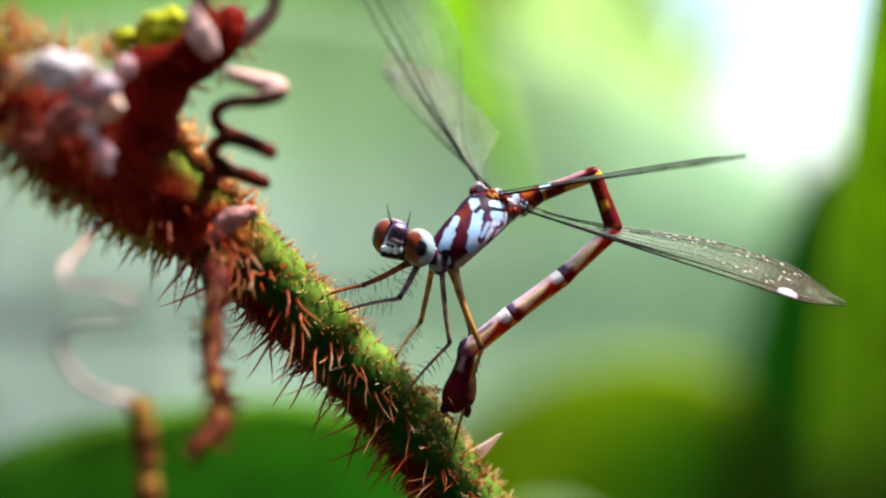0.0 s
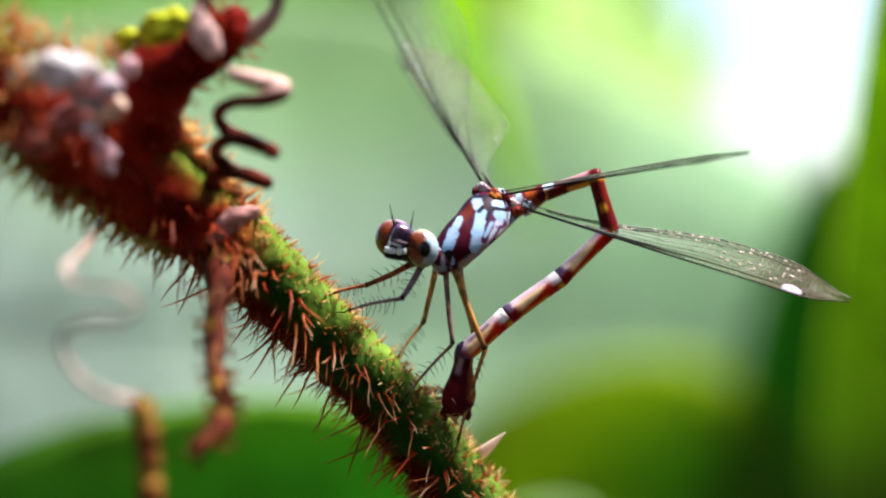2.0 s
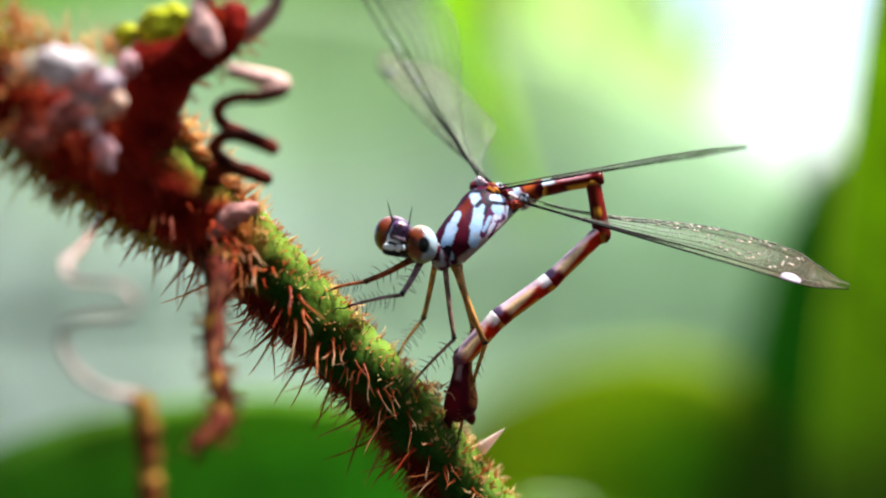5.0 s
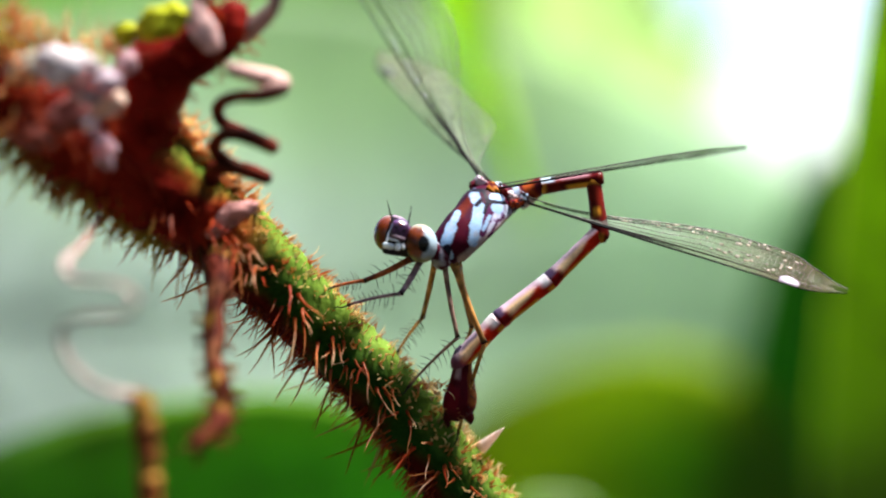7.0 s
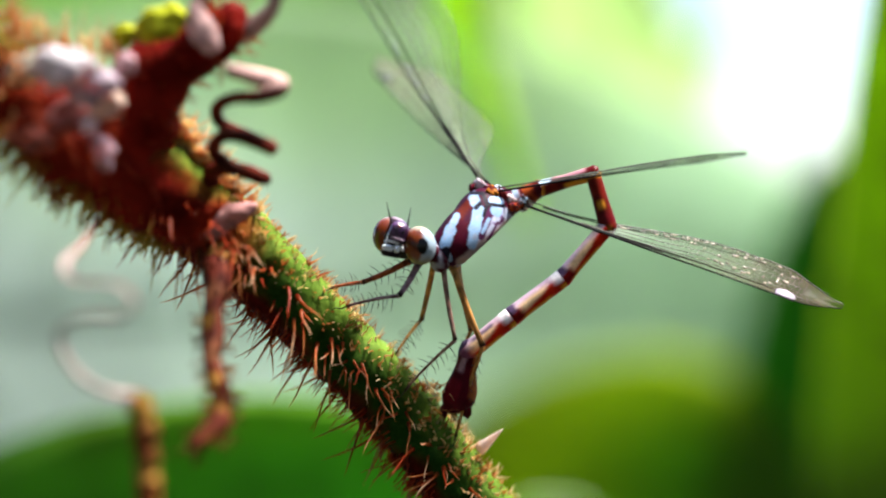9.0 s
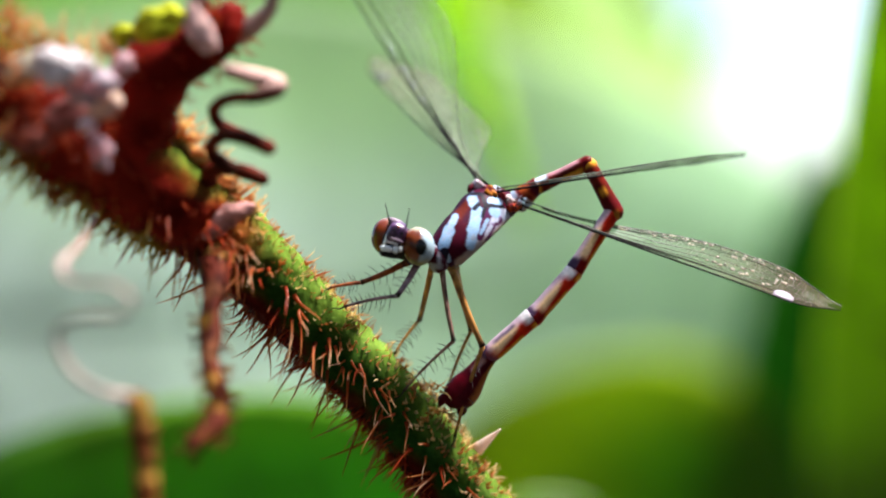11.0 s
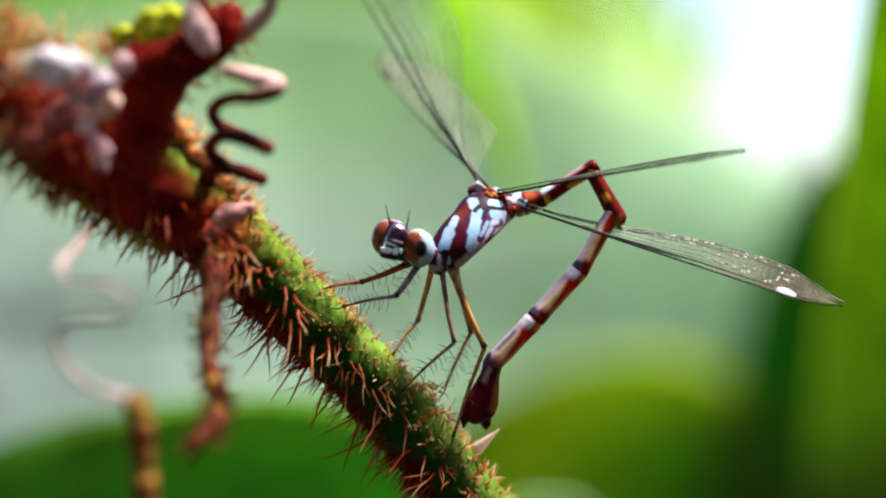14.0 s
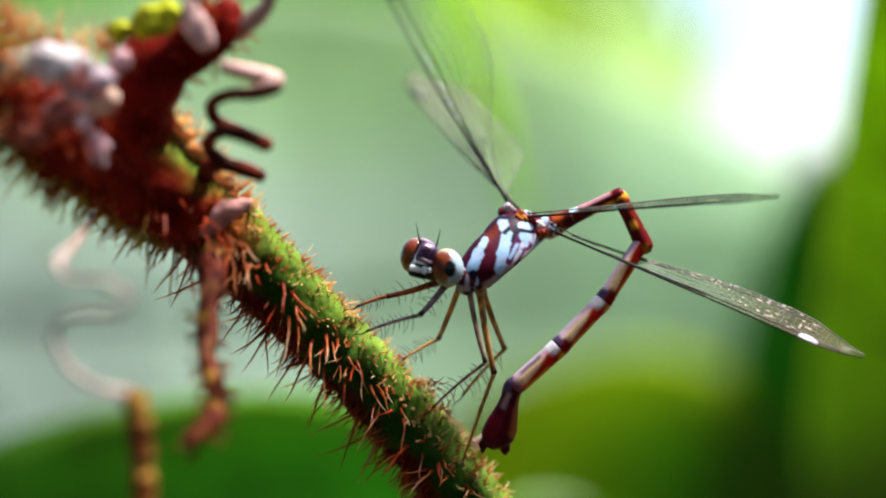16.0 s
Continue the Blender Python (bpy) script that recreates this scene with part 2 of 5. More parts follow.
def broad_leaf(name, root, base, tip, width, mat, label, side=(1, 0, 0), sag=0.12, cup=0.12, waves=0.02, shape=0.75, vein_mat=None, tones=None, over=()):
    """A large leaf on its own stalk from the ground: blade with midrib and side veins. base, tip: ends of the midrib; over: places that a hanging leaf's stalk passes."""
    base, tip, root = Vector(base), Vector(tip), Vector(root)
    plant = thing(name, Matrix.Translation(root), label, "leaf", "leaves behind the vine")
    length = (tip - base).length
    along = (tip - base).normalized()
    across = Vector(side)
    across = (across - along * across.dot(along)).normalized()
    face = across.cross(along)

    def surface(s, w):
        half = width * 0.5 * (max(math.sin(math.pi * min(max(s, 0.0), 1.0) ** shape), 0.0) ** 0.8 + 0.004)
        p = base + along * (length * s) + across * (half * w)
        p += face * (-sag * length * (s * s) - cup * width * w * w * 0.5 + waves * length * math.sin(9 * s + 3 * w) * abs(w))
        return p - root

    bm = bmesh.new()
    ns, nw = 28, 16
    for lift in (0.0004, -0.0004):
        grid = [[bm.verts.new(surface(i / ns, 2 * j / nw - 1) + face * lift) for j in range(nw + 1)] for i in range(ns + 1)]
        for i in range(ns):
            for j in range(nw):
                bm.faces.new((grid[i][j], grid[i + 1][j], grid[i + 1][j + 1], grid[i][j + 1]))
    def tint(co):
        q = co + root - base
        x, w = q.dot(along) / length, q.dot(across) / (width * 0.5)
        n = 0.3 * noise.noise(q * 18)
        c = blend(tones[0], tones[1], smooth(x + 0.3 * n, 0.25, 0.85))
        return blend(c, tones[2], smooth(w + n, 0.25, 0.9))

    blade = part("blade", bm, mat, plant, pigment=tint if tones else None)
    bm = bmesh.new()
    pts = [surface(i / 20, 0) for i in range(21)]
    tube(bm, pts, [width * 0.016 * (1.1 - i / 20) + 0.0004 for i in range(21)], 8)
    part("midrib", bm, vein_mat or mat, blade, "paler raised midrib", pigment=tint if tones else None)
    bm = bmesh.new()
    for i in range(2, 15):
        for sgn in (-1, 1):
            pts = [surface(min(i / 16 + 0.09 * k / 6, 0.999), sgn * 0.94 * k / 6) for k in range(7)]
            tube(bm, pts, [width * 0.005 * (1.1 - k / 6) + 0.0002 for k in range(7)], 5)
    tagged(part("vein_net", bm, vein_mat or mat, blade, pigment=tint if tones else None), kind="stuff")
    bm = bmesh.new()
    b0 = base - root
    mid = Vector((b0.x * 0.45, b0.y * 0.45, b0.z * 0.6))
    pts = spline([(0, 0, -0.01), *([tuple(Vector(p) - root) for p in over] or [tuple(mid)]), tuple(b0)], 10)
    tube(bm, pts, [0.007 - 0.0045 * k / (len(pts) - 1) for k in range(len(pts))], 10)
    part("stalk", bm, M_FRESH, plant)
    return plant


def far_at(x, y, d):
    """As at(), for things d metres behind the insect, by the same u and v."""
    return at(x, y, d * 1000)


def foliage():
    # pale bluish tones paint the sky's reflection, strongest at the leaf base
    broad_leaf("sky_sheen_leaf", (-0.9, 0.9, 0), far_at(-69.20, -7.95, 0.38), far_at(43.80, -1.95, 0.50), 0.215, M_SKY_SHEEN,
               "broad pale blue-green leaf, sky sheen put into its colour", side=(0.12, -0.62, 1), sag=0.0, cup=0.05, shape=0.65,
               tones=((0.60, 0.67, 0.62), (0.53, 0.66, 0.50), (0.54, 0.68, 0.445)))
    broad_leaf("fresh_leaf", (-0.3, 1.4, 0), far_at(-59.20, 17.05, 0.66), far_at(1.80, 25.05, 0.70), 0.19, M_FRESH,
               "mid-green leaf hanging high behind the others", side=(0.1, -0.6, 1), sag=0.0)
    broad_leaf("low_leaf", (0.1, 0.35, 0), far_at(5.80, -26.45, 0.09), far_at(-46.70, -22.95, 0.10), 0.0415, M_DEEP,
               "deep green glossy leaf low behind the vine", side=(0.1, -0.5, 1), sag=0.0, cup=0.03,
               tones=((0.09, 0.31, 0.026), (0.10, 0.30, 0.026), (0.12, 0.26, 0.020)))
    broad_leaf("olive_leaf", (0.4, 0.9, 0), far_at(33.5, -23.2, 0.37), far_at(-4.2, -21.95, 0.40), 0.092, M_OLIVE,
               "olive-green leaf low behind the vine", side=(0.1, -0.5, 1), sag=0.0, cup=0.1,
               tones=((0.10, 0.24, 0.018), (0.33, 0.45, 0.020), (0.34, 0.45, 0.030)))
    lime = broad_leaf("lime_leaf", (0.3, 1.5, 0), far_at(6.80, -27.95, 0.95), far_at(-3.70, 44.55, 0.62), 0.10, M_LIME,
               "yellow-green leaf lit through by the sky", side=(1, 0, 0.1), sag=0.02)
    broad_leaf("lime_leaf", (0.02, 1.75, 0), far_at(-4.8, 36.0, 0.14), far_at(8.0, 1.5, 0.20), 0.0066, M_VIVID,
               "slender vivid yellow-green leaf hanging from an arching stalk", side=(1, 0, 0.2), sag=0.0, over=((0.02, 1.75, 1.2), (0.0, 1.2, 1.75), (-0.01, 0.5, 1.5)))
    for k, (u0, v0, u1, v1, w) in enumerate(((12.80, -3.95, 25.80, 21.05, 0.030), (10.80, -3.95, 15.80, 23.05, 0.022))):
        broad_leaf("slender_leaf", (0.1 + 0.06 * k, 1.3, 0), far_at(u0, v0, 0.8), far_at(u1, v1, 0.7), w, M_MIST,
                   "slender pale green leaf against the bright sky", side=(1, 0, -0.6), sag=0.0)
    # added leaf whose pale tint paints the bright haze beside the sky gap
    broad_leaf("pale_leaf", (0.5, 1.9, 0), far_at(18.30, -22.95, 1.45), far_at(10.80, 44.55, 1.05), 0.170, M_PALE,
               "added pale leaf, bright haze put into its colour", side=(1, 0, 0.1), sag=0.02)
    broad_leaf("pale_leaf", (0.1, 0.4, 0), far_at(7.05, -23.65, 0.22), far_at(12.80, -23.85, 0.23), 0.0048, M_PALE,
               "small pale leaf low behind the vine", side=(0.1, -0.4, 1), sag=0.0)
    # shade on the lower strap is put into its near-black base tone
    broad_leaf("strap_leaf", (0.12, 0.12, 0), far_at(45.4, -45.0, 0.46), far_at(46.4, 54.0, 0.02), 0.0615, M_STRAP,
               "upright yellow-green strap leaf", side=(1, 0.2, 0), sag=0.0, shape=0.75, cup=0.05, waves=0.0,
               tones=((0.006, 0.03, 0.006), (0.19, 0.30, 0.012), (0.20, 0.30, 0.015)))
    # two dark leaves stand in for the shaded region; the material carries the darkness
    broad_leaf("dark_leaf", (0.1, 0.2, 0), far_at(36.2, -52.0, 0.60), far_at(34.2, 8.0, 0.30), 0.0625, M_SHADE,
               "dark green leaf, shade put into its colour", side=(1, 0.3, 0), sag=0.0, shape=1.62, waves=0.0)
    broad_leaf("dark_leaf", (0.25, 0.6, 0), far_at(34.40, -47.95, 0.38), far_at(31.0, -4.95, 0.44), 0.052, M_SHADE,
               "dark green leaf, shade put into its colour", side=(1, 0.3, 0), sag=0.0)
    return lime


def sky_block_thicket():
    """Unseen undergrowth wall added round the viewer to block front and side sky light."""
    rng = random.Random(11)
    verts, faces = [], []
    for i in range(3600):
        a = rng.uniform(math.radians(150), math.radians(390))
        r = rng.uniform(1.7, 3.2)
        z = 3.7 * rng.random() ** 0.8
        c = Vector((math.cos(a) * r, -0.2 + math.sin(a) * r, z))
        d = Vector((rng.gauss(0, 1), rng.gauss(0, 1), rng.gauss(-0.3, 0.6))).normalized()
        w = d.orthogonal().normalized()
        w = Matrix.Rotation(rng.uniform(0, 6.28), 3, d) @ w
        l, b = rng.uniform(0.16, 0.34), rng.uniform(0.06, 0.13)
        up = d.cross(w) * (l * 0.12)
        n = len(verts)
        verts += [c, c + d * l * 0.35 + w * b + up, c + d * l * 0.35 - w * b + up, c + d * l * 0.7 + w * b * 0.8 + up, c + d * l * 0.7 - w * b * 0.8 + up, c + d * l, c + d * l * 0.5 - up * 0.3]
        faces += [(n, n + 1, n + 6), (n, n + 6, n + 2), (n + 1, n + 3, n + 6), (n + 6, n + 4, n + 2), (n + 3, n + 5, n + 6), (n + 6, n + 5, n + 4)]
    for i in range(60):
        a, r = rng.uniform(math.radians(150), math.radians(390)), rng.uniform(1.8, 3.1)
        x, y = math.cos(a) * r, -0.2 + math.sin(a) * r
        dx, dy, h, w = rng.uniform(-.4, .4), rng.uniform(-.4, .4), rng.uniform(2.5, 4.6), rng.uniform(0.008, 0.022)
        n = len(verts)
        verts += [(x - w, y - w, -0.02), (x + w, y - w, -0.02), (x, y + w, -0.02), (x + dx - w / 3, y + dy, h), (x + dx + w / 3, y + dy, h), (x + dx, y + dy + w / 3, h)]
        faces += [(n, n + 1, n + 4, n + 3), (n + 1, n + 2, n + 5, n + 4), (n + 2, n, n + 3, n + 5)]
    me = bpy.data.meshes.new("undergrowth")
    me.from_pydata([tuple(v) for v in verts], [], faces)
    me.materials.append(M_DUSK)
    tagged(new("undergrowth", me), "unseen dark green undergrowth added to block front light", "undergrowth", kind="stuff")


sky_block_thicket()
lime_leaf = foliage()


# ---- the vine ----
VINE = [(11.30, -36.95, 6, 62), (6.05, -27.45, 4, 61), (1.90, -22.05, 2.5, 60), (-1.70, -17.45, 2, 60), (-5.45, -12.95, 1.5, 61), (-10.35, -7.95, 0, 63),
        (-15.20, -3.10, -3, 66), (-20.20, 1.55, -5.76, 73), (-26.50, 5.55, -10.08, 86), (-33.00, 9.85, -14.4, 84), (-38.70, 14.25, -18, 75), (-47.20, 20.60, -22.32, 68)]
GREEN, MAROON, SHADED_GREEN = (0.098, 0.158, 0.018), (0.06, 0.003, 0.002), (0.014, 0.048, 0.005)


def vine_points():
    rows = []
    for u, v, d, r in VINE:
        p = at(u, v, d)
        rows.append((p.x, p.y, p.z, r * 0.05 * MM * (REACH + d) / REACH))
    return rows


def bristle_mesh(length, bend, thick):
    """One curved, tapered bristle along z, a millimetre long before it is scaled by length."""
    bm = bmesh.new()
    n = 6
    pts = [(bend * (k / n) ** 2 * length * MM, 0.15 * bend * math.sin(k) * length * MM, length * MM * k / n) for k in range(n + 1)]
    tube(bm, pts, [thick * MM * x for x in (2.3, 1.35, 1.0, 0.84, 0.66, 0.42, 0.12)], 5)
    return bm


def bristle_tint(pale):
    # straw-coloured tips, made paler to paint the light they catch
    return lambda co: blend((0.34, 0.035, 0.015), blend((0.50, 0.12, 0.028) if pale else (0.46, 0.10, 0.025), (0.88, 0.58, 0.34) if pale else (0.62, 0.24, 0.08), smooth(co.z / MM, 0.9, 2.2)), smooth(co.z / MM, 0.05, 0.5))


STUMP = ((-28.45, 7.05, -10.8, 84), (-27.60, 11.30, -12.96, 80), (-24.70, 15.30, -14.4, 62), (-21.20, 17.80, -15.12, 46), (-18.45, 19.45, -15.84, 38), (-17.20, 20.05, -15.84, 27))


def vine():
    rng = random.Random(4)
    rows = [tuple(r) for r in spline(vine_points(), 14)]
    root = Vector(rows[0][:3])
    stem = thing("vine", Matrix.Translation((root.x + 0.12, root.y + 0.05, 0)), "bristly green and maroon vine stem with coiled tendrils", "vine")
    o = stem.matrix_basis.translation
    local = [(r[0] - o.x, r[1] - o.y, r[2] - o.z) for r in rows]
    low = spline([(0, 0, -0.01), (0.0, 0, 0.6), (-0.05, -0.02, 0.95), local[0]], 12)[:-1]
    path = [tuple(p) for p in low] + local
    radii = [0.0045] * 12 + [0.004] * 12 + [0.0035] * 12 + [r[3] for r in rows]
    bm = bmesh.new()
    tube(bm, path, radii, 64, wobble=0.10)
    bm.normal_update()
    for w in bm.verts:
        w.co += w.normal * (0.00022 * noise.noise((w.co + o) * 700) + 0.00012 * noise.noise((w.co + o) * 1700))

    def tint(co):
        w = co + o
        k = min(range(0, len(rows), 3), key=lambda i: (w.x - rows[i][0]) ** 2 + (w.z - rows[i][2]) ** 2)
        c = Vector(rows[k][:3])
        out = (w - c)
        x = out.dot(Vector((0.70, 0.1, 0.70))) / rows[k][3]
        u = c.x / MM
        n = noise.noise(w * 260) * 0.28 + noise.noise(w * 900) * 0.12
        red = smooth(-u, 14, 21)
        # flank shade is painted in as dark green; the lowest maroon is pigment
        g = blend(SHADED_GREEN, GREEN, smooth(x + n, -0.20, 0.95))
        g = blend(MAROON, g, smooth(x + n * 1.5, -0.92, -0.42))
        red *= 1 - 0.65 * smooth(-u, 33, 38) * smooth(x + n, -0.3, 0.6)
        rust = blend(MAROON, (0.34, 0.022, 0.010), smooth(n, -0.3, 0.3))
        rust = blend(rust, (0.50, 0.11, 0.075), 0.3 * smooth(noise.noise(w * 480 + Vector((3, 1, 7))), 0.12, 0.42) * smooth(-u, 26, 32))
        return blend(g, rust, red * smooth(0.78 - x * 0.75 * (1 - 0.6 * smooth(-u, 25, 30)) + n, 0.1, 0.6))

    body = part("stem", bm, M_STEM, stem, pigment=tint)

    # bristles: shared shapes, dense on the shaded flank
    shapes = []
    for k in range(10):
        pale = k % 2 == 0
        me = part("bristle", bristle_mesh(1.1 + 0.30 * k, rng.uniform(-0.2, 0.26), 0.049 + 0.0034 * k), M_BRISTLE, body, pigment=bristle_tint(pale))
        shapes.append(me)
    used = set()
    crowd = bmesh.new()
    count = 0
    for i in range(1080):
        s = rng.uniform(12, len(rows) - 2.01)
        k = int(s)
        a, b = Vector(rows[k][:3]), Vector(rows[k + 1][:3])
        c = a.lerp(b, s - k)
        t = (b - a).normalized()
        side = t.cross(Vector((0, 1, 0))).normalized()      # up and to the right
        if side.z < 0:
            side = -side
        front = t.cross(side).normalized()
        if front.y > 0:
            front = -front
        ang = rng.uniform(-math.pi, math.pi)
        out = side * math.cos(ang) + front * math.sin(ang)
        upper = math.cos(ang)
        if math.sin(ang) < -0.35 and rng.random() < 0.7:
            continue
        if upper < -0.35 and rng.random() < 0.3:
            continue
        if upper > 0.5 and rng.random() < 0.3:
            continue
        size = rng.choice((1, 3, 5, 7, 9)) if upper < -0.25 else rng.choice((2, 4, 6, 8, 7)) if upper < 0.3 else rng.choice((0, 0, 3, 0, 1))
        lean = t * rng.uniform(-0.9, 0.5) + side * (-0.35 if upper < 0.5 else 0.25) + Vector((rng.uniform(-.3, .3), rng.uniform(-.3, .3), rng.uniform(-.4, .1)))
        way = (out + lean * 0.75).normalized()
        r = rows[k][3]
        grow = r / (0.0031) * rng.uniform(0.8, 1.25) * (1.2 if upper < -0.3 else 0.7 if upper > 0.3 else 1.2)
        grow *= 1 - 0.30 * smooth(r, 0.0034, 0.0040)
        place = aim(c + out * r * 0.93 - o, way.orthogonal(), way)
        place = place @ Matrix.Rotation(rng.uniform(0, 6.28), 4, "Z") @ Matrix.Diagonal((grow, grow, grow, 1))
        near = 18 < s < 100 and count < 290
        if near:
            count += 1
            if size not in used:
                used.add(size)
                shapes[size].matrix_basis = place
            else:
                ob = new("bristle", shapes[size].data)
                ob.parent = body
                ob.matrix_basis = place
        else:
            bm2 = bristle_mesh(1.1 + 0.30 * size, rng.uniform(-0.2, 0.26), 0.049 + 0.0034 * size)
            bmesh.ops.transform(bm2, matrix=place, verts=bm2.verts)
            idx = [crowd.verts.new(v.co) for v in bm2.verts]
            bm2.verts.index_update()
            for f in bm2.faces:
                crowd.faces.new([idx[v.index] for v in f.verts])
            bm2.free()
    gold = bmesh.new()

    def sprout(c, way, length, thick, crowd=crowd):
        """One joined-in bristle at c, growing along way."""
        bm2 = bristle_mesh(length, rng.uniform(-0.5, 0.6), thick)
        bmesh.ops.transform(bm2, matrix=aim(c, way.orthogonal(), way) @ Matrix.Rotation(rng.uniform(0, 6.28), 4, "Z"), verts=bm2.verts)
        idx = [crowd.verts.new(v.co) for v in bm2.verts]
        bm2.verts.index_update()
        for f in bm2.faces:
            crowd.faces.new([idx[v.index] for v in f.verts])
        bm2.free()

    for i in range(460):
        s = rng.uniform(20, 100)
        k = int(s)
        c, t, r = Vector(rows[k][:3]), (Vector(rows[k + 1][:3]) - Vector(rows[k][:3])).normalized(), rows[k][3]
        c = c + t * rng.uniform(0, 0.003)
        side = t.cross(Vector((0, 1, 0))).normalized()
        side = side if side.z > 0 else -side
        ang = rng.uniform(-0.3, 1.5)
        out = side * math.cos(ang) + Vector((0, -1, 0)) * math.sin(ang)
        way = (out + Vector((rng.uniform(-.6, .6), rng.uniform(-.6, .3), rng.uniform(-.3, .5)))).normalized()
        sprout(c + out * r * 0.95 - o, way, rng.uniform(0.6, 1.35), 0.085, gold)
    for i in range(230):
        s = rng.uniform(18, 88)
        k = int(s)
        c, t, r = Vector(rows[k][:3]), (Vector(rows[k + 1][:3]) - Vector(rows[k][:3])).normalized(), rows[k][3]
        side = t.cross(Vector((0, 1, 0))).normalized()
        side = side if side.z > 0 else -side
        ang = rng.uniform(-0.5, 0.8)
        out = side * -math.cos(ang) + Vector((0, -1, 0)) * math.sin(ang)
        way = (out + Vector((rng.uniform(-.5, .3), rng.uniform(-.3, .3), rng.uniform(-.6, .1)))).normalized()
        sprout(c + t * rng.uniform(0, 0.003) + out * r * 0.94 - o, way, rng.uniform(0.8, 2.3), 0.078)
    for u, v, d in ((-1.10, -12.45, -0.5), (-0.45, -12.95, -0.8), (0.30, -14.85, -0.5), (-8.20, -5.95, -1.0), (-7.45, -6.70, -1.5), (-12.20, -1.95, -3.5)):
        c = at(u, v, d)
        for i in range(9):
            way = Vector((rng.uniform(-0.6, 0.9), rng.uniform(-0.9, 0.1), rng.uniform(-0.5, 0.5))).normalized()
            sprout(c + way * 0.0001 + Vector((rng.uniform(-.5, .5), 0, rng.uniform(-.4, .4))) * MM - o, way, rng.uniform(0.8, 1.7), 0.06, gold)
    for i in range(90):
        q = rng.random()
        c = at(*(a + (b - a) * q for a, b in zip((-40.20, 18.15, -18), (-28.45, 17.25, -17))))
        way = Vector((rng.uniform(-.5, .3), rng.uniform(-.5, .3), 1)).normalized()
        sprout(c + Vector((0, rng.uniform(-.002, .002), rng.uniform(-.002, 0))) - o, way, rng.uniform(1.4, 3.6), 0.10, gold)
    for i in range(330):
        k = rng.randrange(100, len(rows) - 3)
        c, t, r = Vector(rows[k][:3]), (Vector(rows[k + 1][:3]) - Vector(rows[k][:3])).normalized(), rows[k][3]
        side = t.cross(Vector((0, 1, 0))).normalized()
        side = -side if side.z > 0 else side
        ang = rng.uniform(-0.9, 0.7)
        out = side * math.cos(ang) + Vector((0, 1, 0)) * math.sin(ang)
        way = (out + Vector((rng.uniform(-.5, .4), rng.uniform(-.3, .3), rng.uniform(-.4, .1)))).normalized()
        sprout(c + t * rng.uniform(0, 0.003) + out * r * 0.93 - o, way, rng.uniform(1.4, 3.3), 0.12)
    for i in range(260):
        q = rng.random()
        u, v, d, r = STUMP[min(int(q * 4), 3)]
        u2, v2, d2, r2 = STUMP[min(int(q * 4), 3) + 1]
        x = q * 4 - int(q * 4)
        c = at(u + (u2 - u) * x, v + (v2 - v) * x, d + (d2 - d) * x)
        w = Vector((rng.gauss(0, 1), rng.gauss(-0.3, 0.8), rng.gauss(0.3, 1))).normalized()
        rad = (r + (r2 - r) * x) * 0.05 * MM * 0.88
        sprout(c + w * rad * 0.9 - o, (w + Vector((0, 0, rng.uniform(-0.4, 0.6)))).normalized(), rng.uniform(0.8, 2.6), 0.10)
    for i in range(210):
        q = rng.random()
        c = at(*(a + (b - a) * q for a, b in zip((-24.60, 10.45, -11), (-17.20, 2.05, -6))))
        w = Vector((rng.uniform(0.2, 1.0), rng.uniform(-0.8, 0.2), rng.uniform(-0.2, 1.0))).normalized()
        sprout(c - w * 0.0004 - o, (w + Vector((rng.uniform(-.3, .5), 0, rng.uniform(-.2, .5)))).normalized(), rng.uniform(1.5, 3.8), 0.13, gold)
    for i in range(90):
        u = rng.uniform(-44, -34)
        c = Vector(min(rows, key=lambda q: abs(q[0] / MM - u))[:3])
        w = Vector((rng.uniform(0.0, 0.9), rng.uniform(-0.9, 0.3), rng.uniform(0.5, 1.0))).normalized()
        sprout(c + w * 0.0043 - o, (w + Vector((rng.uniform(-.5, .2), 0, 0.4))).normalized(), rng.uniform(1.2, 3.2), 0.12, gold)
    for i in range(60):
        u = rng.uniform(-44, -33.5)
        c = Vector(min(rows, key=lambda q: abs(q[0] / MM - u))[:3])
        w = Vector((rng.uniform(-0.3, 0.5), -1, rng.uniform(-0.9, 0.9))).normalized()
        sprout(c + w * 0.0046 - o, (w + Vector((rng.uniform(-.6, .2), 0, rng.uniform(-.9, .6)))).normalized(), rng.uniform(0.9, 2.4), 0.13, gold)
    for i in range(36):
        c = at(rng.uniform(-39.5, -28.5), rng.uniform(8.0, 17.0), rng.uniform(-24.5, -22.5))
        w = Vector((rng.uniform(-0.8, 0.8), rng.uniform(-1, -0.2), rng.uniform(-0.5, 1.0))).normalized()
        sprout(c + Vector((0, 0.0012, 0)) - o, w, rng.uniform(1.0, 2.3), 0.10)
    fine = part("gold_fringe", gold, M_BRISTLE, body, "fringe of short pale golden hairs", pigment=lambda co: blend((0.60, 0.26, 0.09), (0.84, 0.66, 0.36), smooth(noise.noise(co * 900), -0.3, 0.2) * (1 - 0.75 * smooth(-(co.x + o.x) / MM, 29, 35))))
    tagged(fine, kind="stuff")

    def fringe(co):
        """Rusty; olive-gold along the underside of the thick end."""
        x, z = (co.x + o.x) / MM, (co.z + o.z - EYE_Z) / MM
        axis = 0.9 * float(np.interp(x / 0.92, [q[0] for q in VINE[::-1]], [q[1] for q in VINE[::-1]]))
